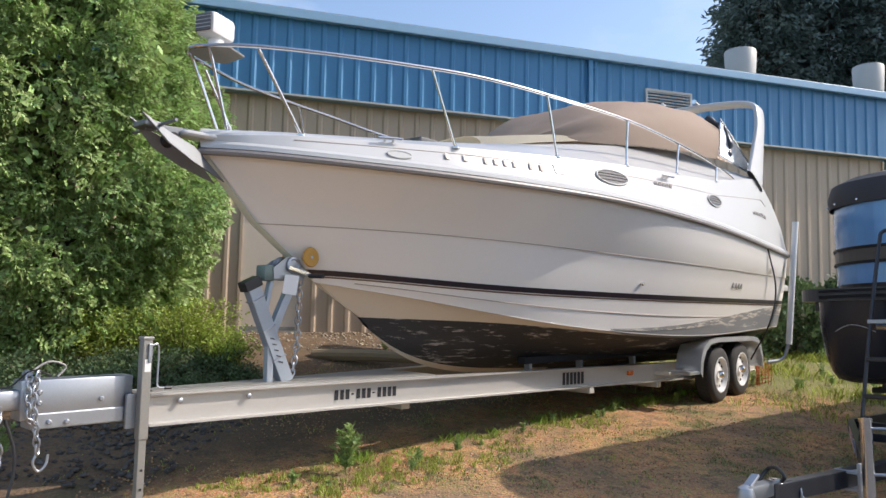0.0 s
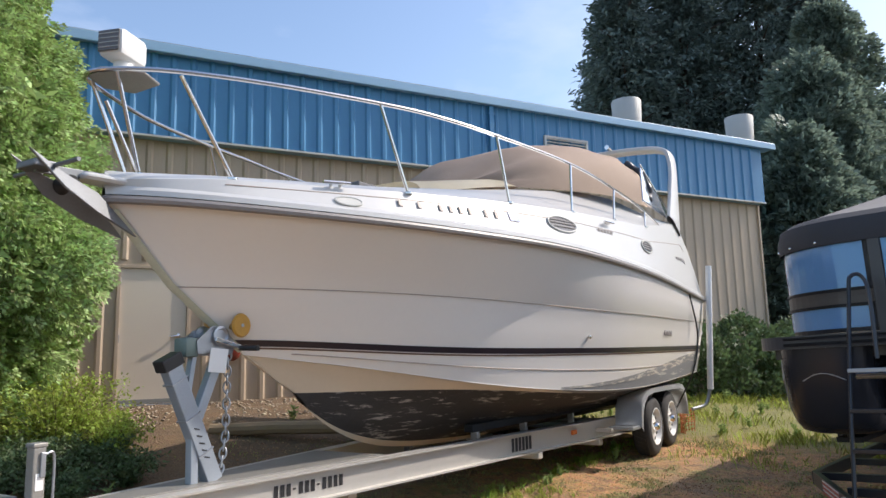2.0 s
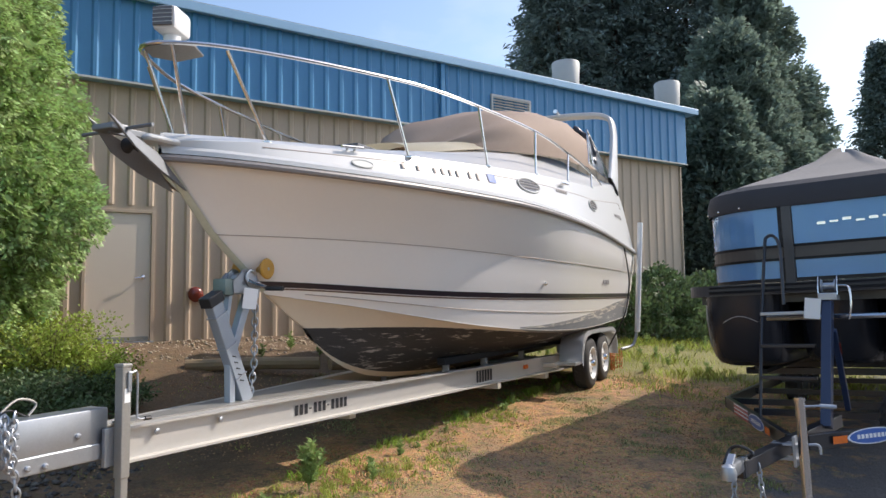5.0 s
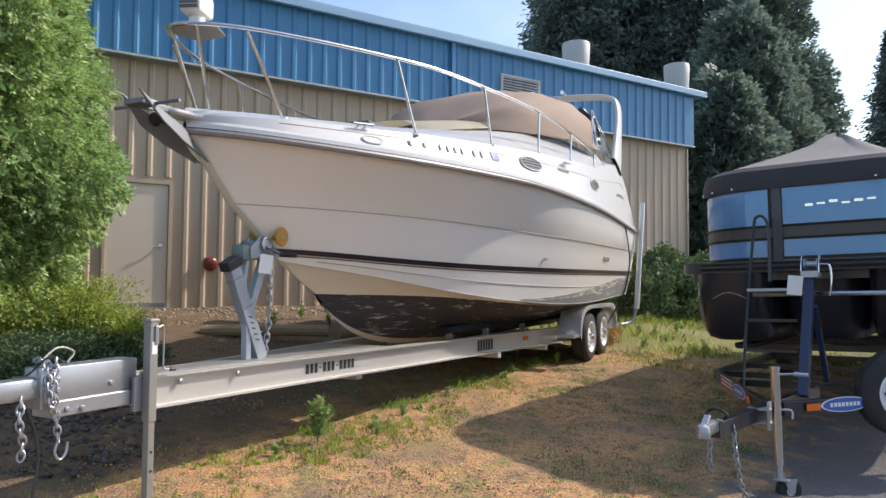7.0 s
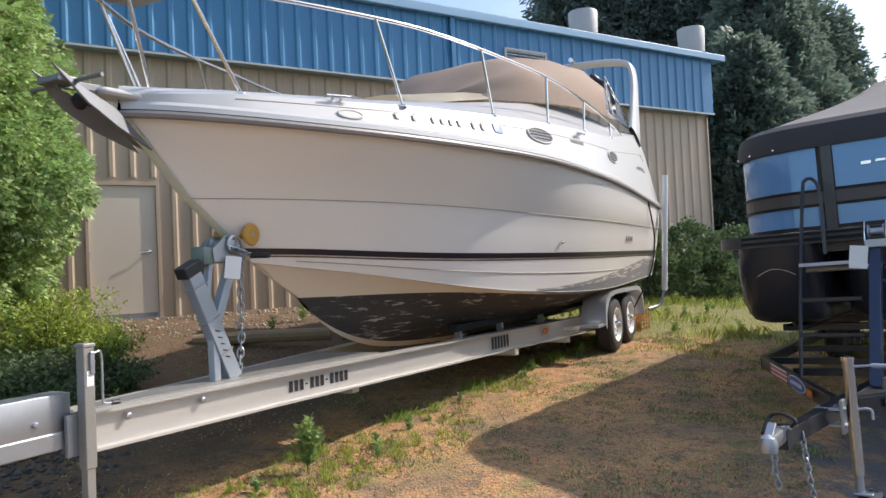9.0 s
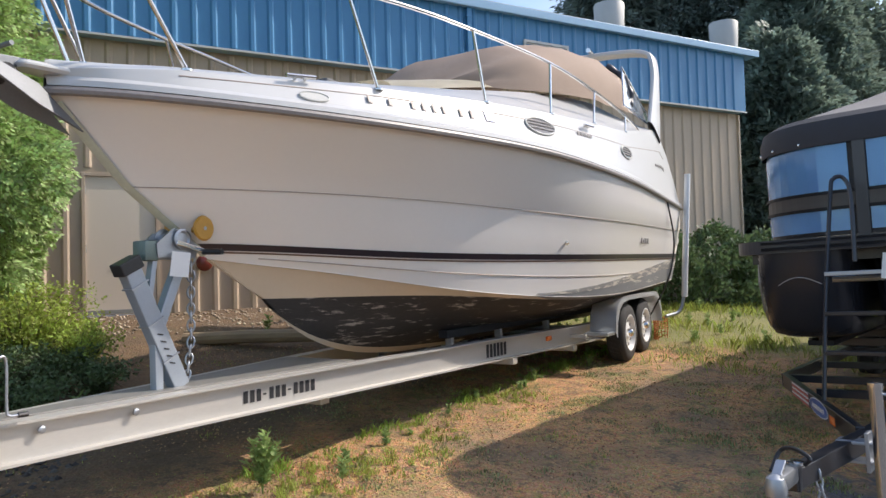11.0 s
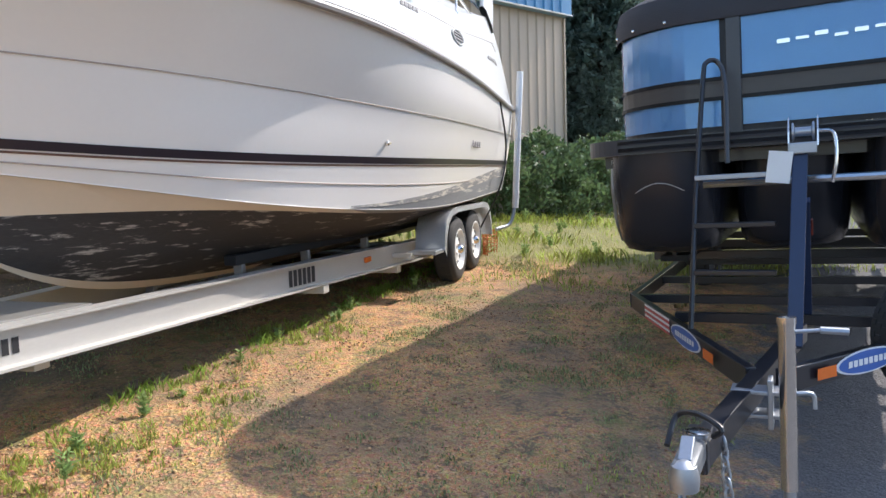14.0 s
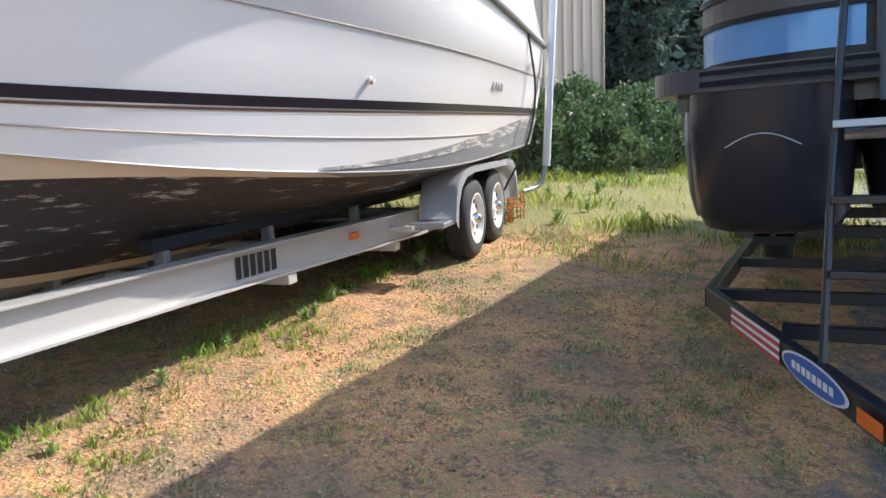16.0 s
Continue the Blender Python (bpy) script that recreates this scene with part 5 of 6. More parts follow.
# brand lettering kept as plain slanted bars
for k in range(6):
    part("name_bar", box(-0.004, -0.036, 0.0, 0.004, 0.036, 0.018 if k % 2 else 0.026, 0, None, pose(F_U - 0.016, 0.02 - 0.105 * k, 2.10 + 0.010 * (k % 3))), STEEL, toon_boat)
cov_rows = []
o = front_outline(0.035)
for f, z in ((1.0, 2.30), (1.005, 2.40), (0.985, 2.50), (0.93, 2.555)):
    cov_rows.append([(2.6 + (u - 2.6) * f if u < 2.6 else u, v * f, z) for u, v in o])
for f, z in ((0.75, 2.63), (0.5, 2.75), (0.25, 2.92), (0.10, 3.05), (0.02, 3.09)):
    cov_rows.append([(2.6 + (u - 2.6) * f, v * f, z + 0.03 * math.sin(6 * v + 3 * u)) for u, v in o])
cvr = grid_mesh(cov_rows[:4])
pcover = tagged(new("boat_cover", finish("boat_cover", cvr, PONTCOVER, True)), "charcoal fabric cover stretched over the pontoon boat", "boat cover")
pcover.matrix_world = PONT
top = grid_mesh(cov_rows[3:])
for v in top.verts:
    v.co.z += noise.noise(v.co * 1.8) * 0.03
part("cover_top", top, COVERGREY, pcover, "grey sloping cover top", True)
for k, (u, v) in enumerate(o[1:-1]):
    if k % 3 == 0:
        part("snap", lathe([(0.012, 0), (0.010, 0.006), (0.004, 0.008)], 8, pose(u - 0.006, v * 1.008, 2.33, 0, -90, 0)), STEEL, pcover)
for v0, start in ((0.79, 0.0), (0.0, 0.35), (-0.79, 0.0)):
    rows = []
    for z, w, f in ((1.48, .37, .66), (1.34, .375, .67), (1.18, .372, .70), (1.0, .365, .75), (0.88, .35, .80), (0.815, .325, .86), (0.785, .26, .96)):
        f += start
        row = [(LONG, v0 + w, z)]
        for a in np.linspace(90, -90, 13):
            ca, sa = math.cos(radians(a)), math.sin(radians(a))
            row.append((f + 0.42 - 0.42 * abs(ca) ** 0.7, v0 + w * math.copysign(abs(sa) ** 0.65, sa), z))
        row.append((LONG, v0 - w, z))
        rows.append(row)
    tb = grid_mesh(rows)
    tb.faces.new([tb.verts.new(c) for c in rows[-1]])
    tb.faces.new([tb.verts.new((LONG, c[1], c[2])) for c in [r[0] for r in rows] + [r[-1] for r in rows[::-1]]])
    part("toon", tb, TOON, toon_boat, "black painted pontoon tube with raked nose", True)
    part("toon_keel", beam((1.2 + start, v0, 0.765), (LONG, v0, 0.765), 0.03, 0.06), TOON, toon_boat)
    if v0 > 0:
        arc = [(0.655 + 0.10 * abs(t - 0.5), v0 + 0.16 - 0.32 * t, 1.22 + 0.06 * math.sin(math.pi * t)) for t in np.linspace(0, 1, 9)]
        part("bow_decal", tube(arc, 0.003, 6), VENT, toon_boat, "thin white arc decal")
        part("bow_trim", tube([(0.92, v0 + 0.362, 1.46), (0.93, v0 + 0.372, 1.25), (1.0, v0 + 0.365, 1.0), (1.08, v0 + 0.345, 0.87)], 0.012, 6), GALV, toon_boat)
# unseen dark panel added to block the bright ground seen between the toons
part("unseen_stern_blocker", box(LONG - 0.06, -1.1, 0.72, LONG, 1.1, 1.48), TOON, toon_boat)
for u in (0.95, 2.0, 3.2, 4.4, 5.6):
    part("cross_channel", box(u - 0.04, -1.2, 1.40, u + 0.04, 1.2, 1.48), BLACKTRAIL, toon_boat)

ptr = thing("pontoon_trailer", "black steel pontoon trailer with winch post and ladder", "trailer", PONT)
part("tongue", beam((-1.76, 0.262, 0.335), (0.2, -0.05, 0.40), 0.075, 0.10), BLACKTRAIL, ptr)
for sgn in (-1, 1):
    arm = part("frame_arm", beam((-0.78, 0.08 + sgn * 0.06, 0.37), (1.30 if sgn > 0 else 0.80, sgn * 1.12, 0.38), 0.05, 0.11), BLACKTRAIL, ptr)
    part("side_rail", beam((1.28 if sgn > 0 else 0.79, sgn * 1.12, 0.38), (6.9, sgn * 1.12, 0.42), 0.05, 0.11), BLACKTRAIL, ptr)
    for k, u in enumerate((1.5, 1.9, 3.2, 4.6)):
        part("upright", beam((u, sgn * 0.79, 0.40), (u, sgn * 0.79, 0.70), 0.04, 0.04), BLACKTRAIL, ptr)
    part("bunk", beam((1.2, sgn * 0.79, 0.715), (6.8, sgn * 0.79, 0.715), 0.20, 0.045), BLACKRUB, ptr)

    def on_arm(t, z, out=0.028):
        a, b = Vector((-0.78, 0.08 + sgn * 0.06, z)), Vector((1.30 if sgn > 0 else 0.80, sgn * 1.12, z))
        way = (b - a).normalized()
        nrm = Vector((-abs(way.y), sgn * way.x, 0))
        return a.lerp(b, t) + nrm * out

    def arm_plate(t0, t1, z0, z1, out, name, material, label="", rounded=False):
        bm = bmesh.new()
        if rounded:
            pts = [on_arm((t0 + t1) / 2 + (t1 - t0) / 2 * math.cos(a), (z0 + z1) / 2 + (z1 - z0) / 2 * math.sin(a), out) for a in np.linspace(0, 2 * math.pi, 24, endpoint=False)]
        else:
            pts = [on_arm(t, z, out) for t, z in ((t0, z0), (t1, z0), (t1, z1), (t0, z1))]
        bm.faces.new([bm.verts.new(p) for p in pts])
        return part(name, bm, material, arm, label)

    d = 0.0 if sgn > 0 else -0.09
    arm_plate(0.165 + d * 0.7, 0.235 + d * 0.7, 0.345, 0.40, 0.045, "marker_light", ORANGE, "amber side marker light")
    arm_plate(0.27 + d, 0.52 + d, 0.315, 0.435, 0.030, "oval_sticker", STICKWHITE, "blue and white oval sticker", True)
    arm_plate(0.28 + d, 0.51 + d, 0.323, 0.427, 0.033, "oval_blue", STICKBLUE, "", True)
    for k in range(8):
        arm_plate(0.315 + d + 0.02 * k, 0.33 + d + 0.02 * k, 0.36, 0.392, 0.036, "oval_letter", STICKWHITE)
    for k in range(6):
        arm_plate(0.53, 0.80, 0.325 + 0.018 * k, 0.341 + 0.018 * k, 0.031, "flag_bar", STICKRED if k % 2 == 0 else STICKWHITE)
for u in (0.62, 1.35, 2.4, 3.8, 5.4):
    part("cross_bar", box(u - 0.03, -1.1 if u > 1 else -0.70, 0.36, u + 0.03, 1.1 if u > 1 else 0.70, 0.42), BLACKTRAIL, ptr)
def partc(name, bm, material, parent, label="", smooth=False):
    return part(name, bm, material, parent, label, smooth, pose(-0.14, 0.19, 0))


def partk(name, bm, material, parent, label="", smooth=False):
    return part(name, bm, material, parent, label, smooth, pose(-0.15, 0.20, -0.005))


partk("coupler", box(-1.84, 0.02, 0.33, -1.58, 0.10, 0.41, 0.015), DARKGALV, ptr, "dark steel ball coupler", True)
partk("coupler_latch", beam((-1.80, 0.06, 0.405), (-1.71, 0.06, 0.455), 0.045, 0.018), GALV, ptr)
partk("coupler_socket", lathe([(0.045, 0), (0.05, 0.04), (0.04, 0.08), (0.015, 0.095)], 16, pose(-1.82, 0.06, 0.32)), GALV, ptr, smooth=True)
partk("tongue_cap", box(-1.60, 0.015, 0.285, -1.40, 0.105, 0.40, 0.006), BLACKTRAIL, ptr)
partk("cap_disc", lathe([(0.045, 0), (0.045, 0.008), (0.03, 0.012)], 18, pose(-1.50, 0.06, 0.40)), STEEL, ptr, "round bright cap on the tongue", True)
partk("chain_loop", tube(smooth_line([(-1.55, 0.0, 0.41), (-1.58, -0.03, 0.45), (-1.5, 0.06, 0.47), (-1.45, 0.14, 0.44), (-1.55, 0.16, 0.36)], 6), 0.011, 8), BLACKPL, ptr, "black cable loop", True)
partc("safety_chain", chain(smooth_line([(-1.38, 0.0, 0.32), (-1.40, -0.02, 0.12), (-1.36, -0.03, -0.06), (-1.30, -0.05, -0.20)], 6), 0.045, 0.006), GALV, ptr, "bright safety chain", True)
partc("safety_chain", chain(smooth_line([(-1.50, 0.12, 0.32), (-1.52, 0.13, 0.15), (-1.50, 0.12, 0.02)], 6), 0.045, 0.006), GALV, ptr, "bright safety chain", True)
for z, u in ((0.40, -1.05), (0.30, -1.05)):
    part("jack_clamp", box(u - 0.055, 0.01, z - 0.008, u + 0.055, 0.20, z + 0.008, 0.003), GALV, ptr)
part("jack_bracket", box(-1.12, 0.035, 0.25, -1.02, 0.055, 0.46, 0.004), GALV, ptr)
part("clamp_lever", tube(smooth_line([(-1.12, -0.03, 0.41), (-1.10, -0.11, 0.41), (-1.10, -0.12, 0.35)], 4), 0.009, 8), GALV, ptr, smooth=True)

pj = thing("swivel_jack", "chromed swivel trailer jack with small caster wheel", "jack", PONT @ pose(-1.15, -0.022, 0))
part("outer_tube", lathe([(0.033, 0.02), (0.033, 0.70), (0.037, 0.71), (0.037, 0.735), (0.01, 0.74)], 20), STEEL, pj, smooth=True)
part("inner_tube", lathe([(0.024, -0.10), (0.024, 0.06)], 16), GALV, pj, smooth=True)
part("crank", tube([(0.0, -0.03, 0.675), (0.02, -0.12, 0.68)], 0.008, 8), GALV, pj, smooth=True)
part("crank_grip", tube([(0.02, -0.12, 0.68), (0.03, -0.22, 0.675)], 0.015, 8), GALV, pj, smooth=True)
part("fork_crown", box(-0.05, -0.075, -0.095, 0.045, 0.035, -0.075, 0.008), GALV, pj)
CASTER = pose(0.03, -0.05, -0.165, 90, 0, -45)
for z in (-0.046, 0.040):
    part("fork", extrude_outline([(-0.055, 0.088), (0.045, 0.088), (0.022, -0.012), (0.0, -0.022), (-0.022, -0.012)], 0.006, CASTER @ pose(0, 0, z)), GALV, pj)
part("caster_wheel", lathe([(0.03, -0.03), (0.085, -0.03), (0.092, -0.018), (0.092, 0.018), (0.085, 0.03), (0.03, 0.03)], 24, CASTER), BLACKRUB, pj, "black caster wheel", True)
part("caster_hub", lathe([(0.035, -0.034), (0.03, -0.038), (0.03, 0.038), (0.035, 0.034)], 16, CASTER), WHITEPL, pj, smooth=True)

wp = thing("pontoon_winch_post", "navy steel winch post with small strap winch and paper tag", "winch post", PONT @ pose(0, -0.09, 0))
part("post", beam((-0.22, 0.06, 0.40), (0.10, 0.02, 1.42), 0.075, 0.13, None, 0.006, (1, 0, 0)), NAVY, wp)
part("brace", beam((0.55, 0.0, 0.45), (0.12, 0.0, 1.15), 0.045, 0.05, None, 0.004, (1, 0, 0)), NAVY, wp)
part("winch_frame", box(0.0, -0.06, 1.40, 0.18, 0.08, 1.46, 0.006), GALV, wp)
for y in (-0.065, 0.075):
    part("winch_cheek", extrude_outline([(-0.08, -0.03), (0.09, -0.03), (0.09, 0.06), (0.04, 0.13), (-0.02, 0.13), (-0.07, 0.05)], 0.008, pose(0.09, y + 0.004, 1.47, 90, 0, 0)), STEEL, wp)
part("drum", lathe([(0.05, -0.055), (0.05, -0.045), (0.025, -0.04), (0.025, 0.04), (0.05, 0.045), (0.05, 0.055)], 20, pose(0.09, 0.005, 1.52, 90, 0, 0)), GALV, wp, smooth=True)
part("crank", tube(smooth_line([(0.10, -0.07, 1.52), (0.08, -0.14, 1.50), (0.06, -0.15, 1.36), (0.06, -0.13, 1.24)], 5), 0.009, 8), STEEL, wp, smooth=True)
part("paper_tag", box(-0.06, -0.002, -0.17, 0.06, 0.002, 0.0, 0, None, Matrix.Translation((-0.03, 0.11, 1.42)) @ pose(0, 0, 0, 5, 7, -78)), PAPER, wp, "white paper tag on the winch")
part("bow_bar", tube([(0.30, -0.9, 1.26), (0.30, 0.55, 1.26)], 0.022, 8), STEEL, wp, "bright cross bar behind the winch", True)
part("red_strap", beam((0.23, -0.03, 0.95), (0.17, -0.03, 1.04), 0.012, 0.02), RED, wp)

for u in (2.0, 3.0, 4.0):
    part("bunk_cross_bar", box(u - 0.035, -1.08, 0.62, u + 0.035, 1.08, 0.69, 0.004), BLACKTRAIL, ptr)
lad = thing("trailer_ladder", "black steel boarding ladder on the trailer frame", "ladder", PONT)
part("rail", tube(smooth_line([(0.05, 0.52, 0.42), (0.22, 0.50, 1.10), (0.42, 0.46, 1.88), (0.46, 0.44, 2.0), (0.50, 0.38, 2.0), (0.48, 0.34, 1.86), (0.40, 0.33, 1.38)], 6), 0.015, 8), BLACKTRAIL, lad, smooth=True)
for z, u in ((0.75, 0.12), (1.02, 0.19), (1.30, 0.26)):
    part("rung", beam((u, 0.50, z), (u - 0.02, 0.06, z), 0.05, 0.03), BLACKTRAIL if z < 1.2 else GALV, lad)

spare = thing("spare_wheel", "large black spare trailer wheel with pale rim", "wheel", PONT @ pose(0.05, -0.72, 0.075, 0, 0, -62))
wheel(spare, 0, 0, 0.37, 0.35, 0.22, 1)
part("mount", beam((0.0, 0.1, 0.37), (0.0, 0.42, 0.37), 0.05, 0.05), BLACKTRAIL, spare)
for sgn in (-1, 1):
    for u in (4.3, 5.1):
        wheel(ptr, u, sgn * 1.0, 0.30, 0.33, 0.2, 1 if sgn < 0 else -1)

# ---- planting ----
prng = np.random.default_rng(11)


def unit(v):
    return v / np.maximum(1e-6, np.linalg.norm(v, axis=-1, keepdims=True))


def leaves(points, outward, length, width, droop, jitter, kite=True):
    """Kite-shaped leaves at points that grow roughly outward; arrays (n, 3)."""
    n = len(points)
    way = unit(outward + prng.normal(0, jitter, (n, 3)) + np.array([0, 0, droop]))
    side = unit(np.cross(way, prng.normal(0, 1, (n, 3))))
    ln = (length * prng.uniform(0.6, 1.3, (n, 1)))
    wd = (width * prng.uniform(0.6, 1.3, (n, 1)))
    base = points
    return np.stack([base, base + way * ln * 0.45 + side * wd, base + way * ln, base + way * ln * 0.45 - side * wd], 1)


def sprays(centres, outward, count, size, length, width, droop, jitter):
    """Flat fans of leaves round each centre."""
    n = len(centres)
    c = np.repeat(centres, count, 0) + prng.normal(0, size, (n * count, 3))
    o = np.repeat(outward, count, 0)
    return leaves(c, o, length, width, droop, jitter)


def blob_shell(centre, height, radius_at, count, inner=0.7, seed=0, lump=0.22, freq=1.6):
    """Points through the outer shell of an uneven crown, with their outward way."""
    t = prng.uniform(0, 1, count) ** 0.85
    a = prng.uniform(0, 2 * math.pi, count)
    r = np.array([radius_at(x) for x in t])
    bump = np.array([noise.noise(Vector((math.cos(p) * freq + seed, math.sin(p) * freq, q * height * 0.55 * freq))) for p, q in zip(a, t)])
    bump2 = np.array([noise.noise(Vector((math.cos(p) * freq * 3 + seed, math.sin(p) * freq * 3 + 7, q * height * 1.6 * freq))) for p, q in zip(a, t)])
    r = r * (1 + lump * bump + lump * 0.5 * bump2) * (inner + (1 - inner) * np.sqrt(prng.uniform(0, 1, count)))
    d = np.stack([np.cos(a), np.sin(a), np.zeros(count)], 1)
    p = np.array(centre) + d * r[:, None] + np.stack([np.zeros(count), np.zeros(count), t * height], 1)
    return p, d


def trunk_mesh(height, r0, lean=0.0, limbs=10, spread_r=1.0, start=0.25):
    bm = bmesh.new()
    tube([(lean * t * height, 0.05 * math.sin(5 * t), t * height) for t in np.linspace(0, 1, 8)], [r0 * (1.15 - t) for t in np.linspace(0, 1, 8)], 10, bm)
    for k in range(limbs):
        z = height * (start + (0.92 - start) * k / max(1, limbs))
        a = k * 2.4
        ln = spread_r * (1.1 - 0.7 * z / height)
        tube([(lean * z, 0, z), (lean * z + math.cos(a) * ln * 0.5, math.sin(a) * ln * 0.5, z + 0.15 * ln), (lean * z + math.cos(a) * ln, math.sin(a) * ln, z + 0.2 * ln)], [r0 * 0.30, r0 * 0.18, r0 * 0.05], 6, bm)
    return bm


def plant(name, label, category, x, y, trunk, crown_corners, material, group=""):
    t = thing(name, label, category, Matrix.Translation((x, y, float(ground_z(x, y)))), group)
    part("trunk", trunk, BARK, t, smooth=True)
    part("crown", poly_mesh("crown", crown_corners, material, 4), None, t)
    return t


# tall cedar at the corner of the building
def cedar_r(t):
    return lerp(t, [0, .05, .18, .30, .42, .60, .8, 1.0], [1.1, 1.35, 1.75, 2.05, 2.0, 1.55, 0.95, 0.12])


def fans(centres, axes, count, reach, length, width):
    """Flat feathery fans of scale leaves, one round each centre, spread along its axis."""
    n = len(centres)
    axes = unit(axes)
    across = unit(np.cross(axes, prng.normal(0, 1, (n, 3))))
    along = prng.uniform(0, 1, (n, count, 1))
    out = prng.uniform(-1, 1, (n, count, 1))
    p = centres[:, None] + axes[:, None] * along * reach + across[:, None] * out * reach * 0.42 * (1 - 0.5 * along)
    way = unit(axes[:, None] + across[:, None] * out * 0.9 + prng.normal(0, 0.16, (n, count, 3)))
    side = unit(np.cross(way, np.cross(axes, across)[:, None] + prng.normal(0, 0.25, (n, count, 3))))
    ln = length * prng.uniform(0.6, 1.3, (n, count, 1))
    wd = width * prng.uniform(0.6, 1.3, (n, count, 1))
    q = np.stack([p, p + way * ln * 0.5 + side * wd, p + way * ln, p + way * ln * 0.5 - side * wd], 2)
    return q.reshape(-1, 4, 3)


def boughs(height, radius_at, count, size, per, leaf_count, reach, length, width, seed, droop=0.55):
    """A crown made of separate hanging boughs, with dark gaps between them."""
    pts, out = blob_shell((0, 0, 0.05), height, radius_at, count, 0.80, seed, 0.30, 2.2)
    scale = size * prng.uniform(0.6, 1.35, (count, 1, 1))
    d = unit(prng.normal(0, 1, (count, per, 3)) + out[:, None] * 0.9)
    tip = prng.uniform(0.75, 1.0, (count, per, 1))
    c = pts[:, None] + d * scale * tip * np.array([1, 1, 1.25]) - np.array([0, 0, 1.0]) * scale * 0.3
    axes = d * 0.6 + out[:, None] * 0.5 + np.array([0, 0, -droop])
    return fans(c.reshape(-1, 3), axes.reshape(-1, 3), leaf_count, reach, length, width)


def cedar(x, y, height, scale, count, seed, label):
    outer = boughs(height, lambda t: cedar_r(t) * scale * 0.93, count, 0.21, 30, 16, 0.13, 0.056, 0.0145, seed)
    pts, out = blob_shell((0, 0, 0.05), height, lambda t: cedar_r(t) * scale * 0.82, count * 3, 0.80, seed, 0.30, 2.2)
    inner = sprays(pts, out, 12, 0.10, 0.15, 0.04, -0.4, 0.5)
    plant("cedar_tree", label, "tree", x, y, trunk_mesh(height * 0.97, 0.14, 0, 30, 1.5 * scale, 0.06), np.concatenate([outer, inner]), CEDAR, "cedars by the wall")


cedar(-5.36, 8.75, 7.4, 1.0, 1000, 3, "tall dense green cedar with drooping feathery sprays")
cedar(-6.9, 6.7, 6.6, 0.9, 520, 9, "tall dense green cedar behind the tongue of the trailer")


def twiggy_shrub(x, y, w, h, stems, material, label, leaf=0.042, low=0.25):
    """A loose shrub of thin arching stems with small leaves and side twigs."""
    t = thing("shrub", label, "shrub", Matrix.Translation((x, y, float(ground_z(x, y)) - 0.02)), "shrubs below the cedar")
    corner, wood = [], bmesh.new()
    for k in range(stems):
        a = prng.uniform(0, 6.28)
        far, hh = w * prng.uniform(0.1, 1.0), h * prng.uniform(0.55, 1.08)
        q = np.linspace(0, 1, 7)
        line = np.stack([math.cos(a) * far * q ** 1.4, math.sin(a) * far * q ** 1.4, hh * (q * 1.25 - 0.30 * q ** 3)], 1)
        if k % 3 == 0:
            tube([tuple(p) for p in line], [0.005, 0.005, 0.004, 0.004, 0.003, 0.002, 0.0015], 4, wood)
        m = 34
        r = prng.uniform(low, 1.0, m) ** 0.8
        p = np.stack([np.interp(r, q, line[:, j]) for j in range(3)], 1) + prng.normal(0, 0.035, (m, 3))
        b = prng.uniform(0, 6.28, m)
        corner.append(leaves(p, np.stack([np.cos(b), np.sin(b), np.full(m, 0.55)], 1), leaf, leaf * 0.30, 0.1, 0.3))
    part("stem", wood, BARK, t)
    part("foliage", poly_mesh("foliage", np.concatenate(corner), material, 4), None, t)


def shrub(x, y, w, h, count, material, label, ln=0.07, wd=0.02, name="shrub", group=""):
    pts, out = blob_shell((0, 0, 0.02), h, lambda t: w * lerp(t, [0, .3, .6, .85, 1], [.75, 1, .9, .55, .08]), count, 0.35, x, 0.75, 2.2)
    out = out + np.array([0, 0, 0.9])
    return plant(name, label, "shrub", x, y, trunk_mesh(h * 0.8, 0.02, 0, 9, w * 0.7, 0.1), sprays(pts, out, 10, 0.05, ln * 0.9, wd, 0.3, 0.8), material, group)


twiggy_shrub(-3.55, 8.75, 0.85, 1.02, 230, SHRUB, "loose yellow-green leafy shrub below the cedar")
twiggy_shrub(-3.00, 8.70, 0.50, 0.70, 110, SHRUB, "small yellow-green leafy shrub beside the stones")
twiggy_shrub(-4.35, 8.05, 0.85, 0.95, 200, SHRUB, "loose yellow-green leafy shrub in dappled shade")
# the next five darker mounds paint shaded lower foliage of the golden shrubs
twiggy_shrub(-3.60, 7.75, 0.80, 0.55, 170, DARKSHRUB, "low dark green mound painted as the golden shrub's shaded base")
twiggy_shrub(-3.15, 8.40, 0.62, 0.46, 150, DARKSHRUB, "low dark green mound painted as the golden shrub's shaded base", 0.045, 0.02)
twiggy_shrub(-2.72, 8.35, 0.42, 0.34, 90, DARKSHRUB, "low dark green mound painted as the small shrub's shaded base", 0.045, 0.02)
twiggy_shrub(-3.75, 7.15, 0.75, 0.50, 150, DARKSHRUB, "low dark green mound painted as shaded foliage behind the tongue", 0.045, 0.02)
twiggy_shrub(-3.05, 7.55, 0.55, 0.32, 110, DARKSHRUB, "low dark green mound painted as shaded foliage behind the tongue", 0.045, 0.02)
twiggy_shrub(-4.60, 6.60, 0.90, 0.60, 170, DARKSHRUB, "low dark green shrub in the shade of the cedar")
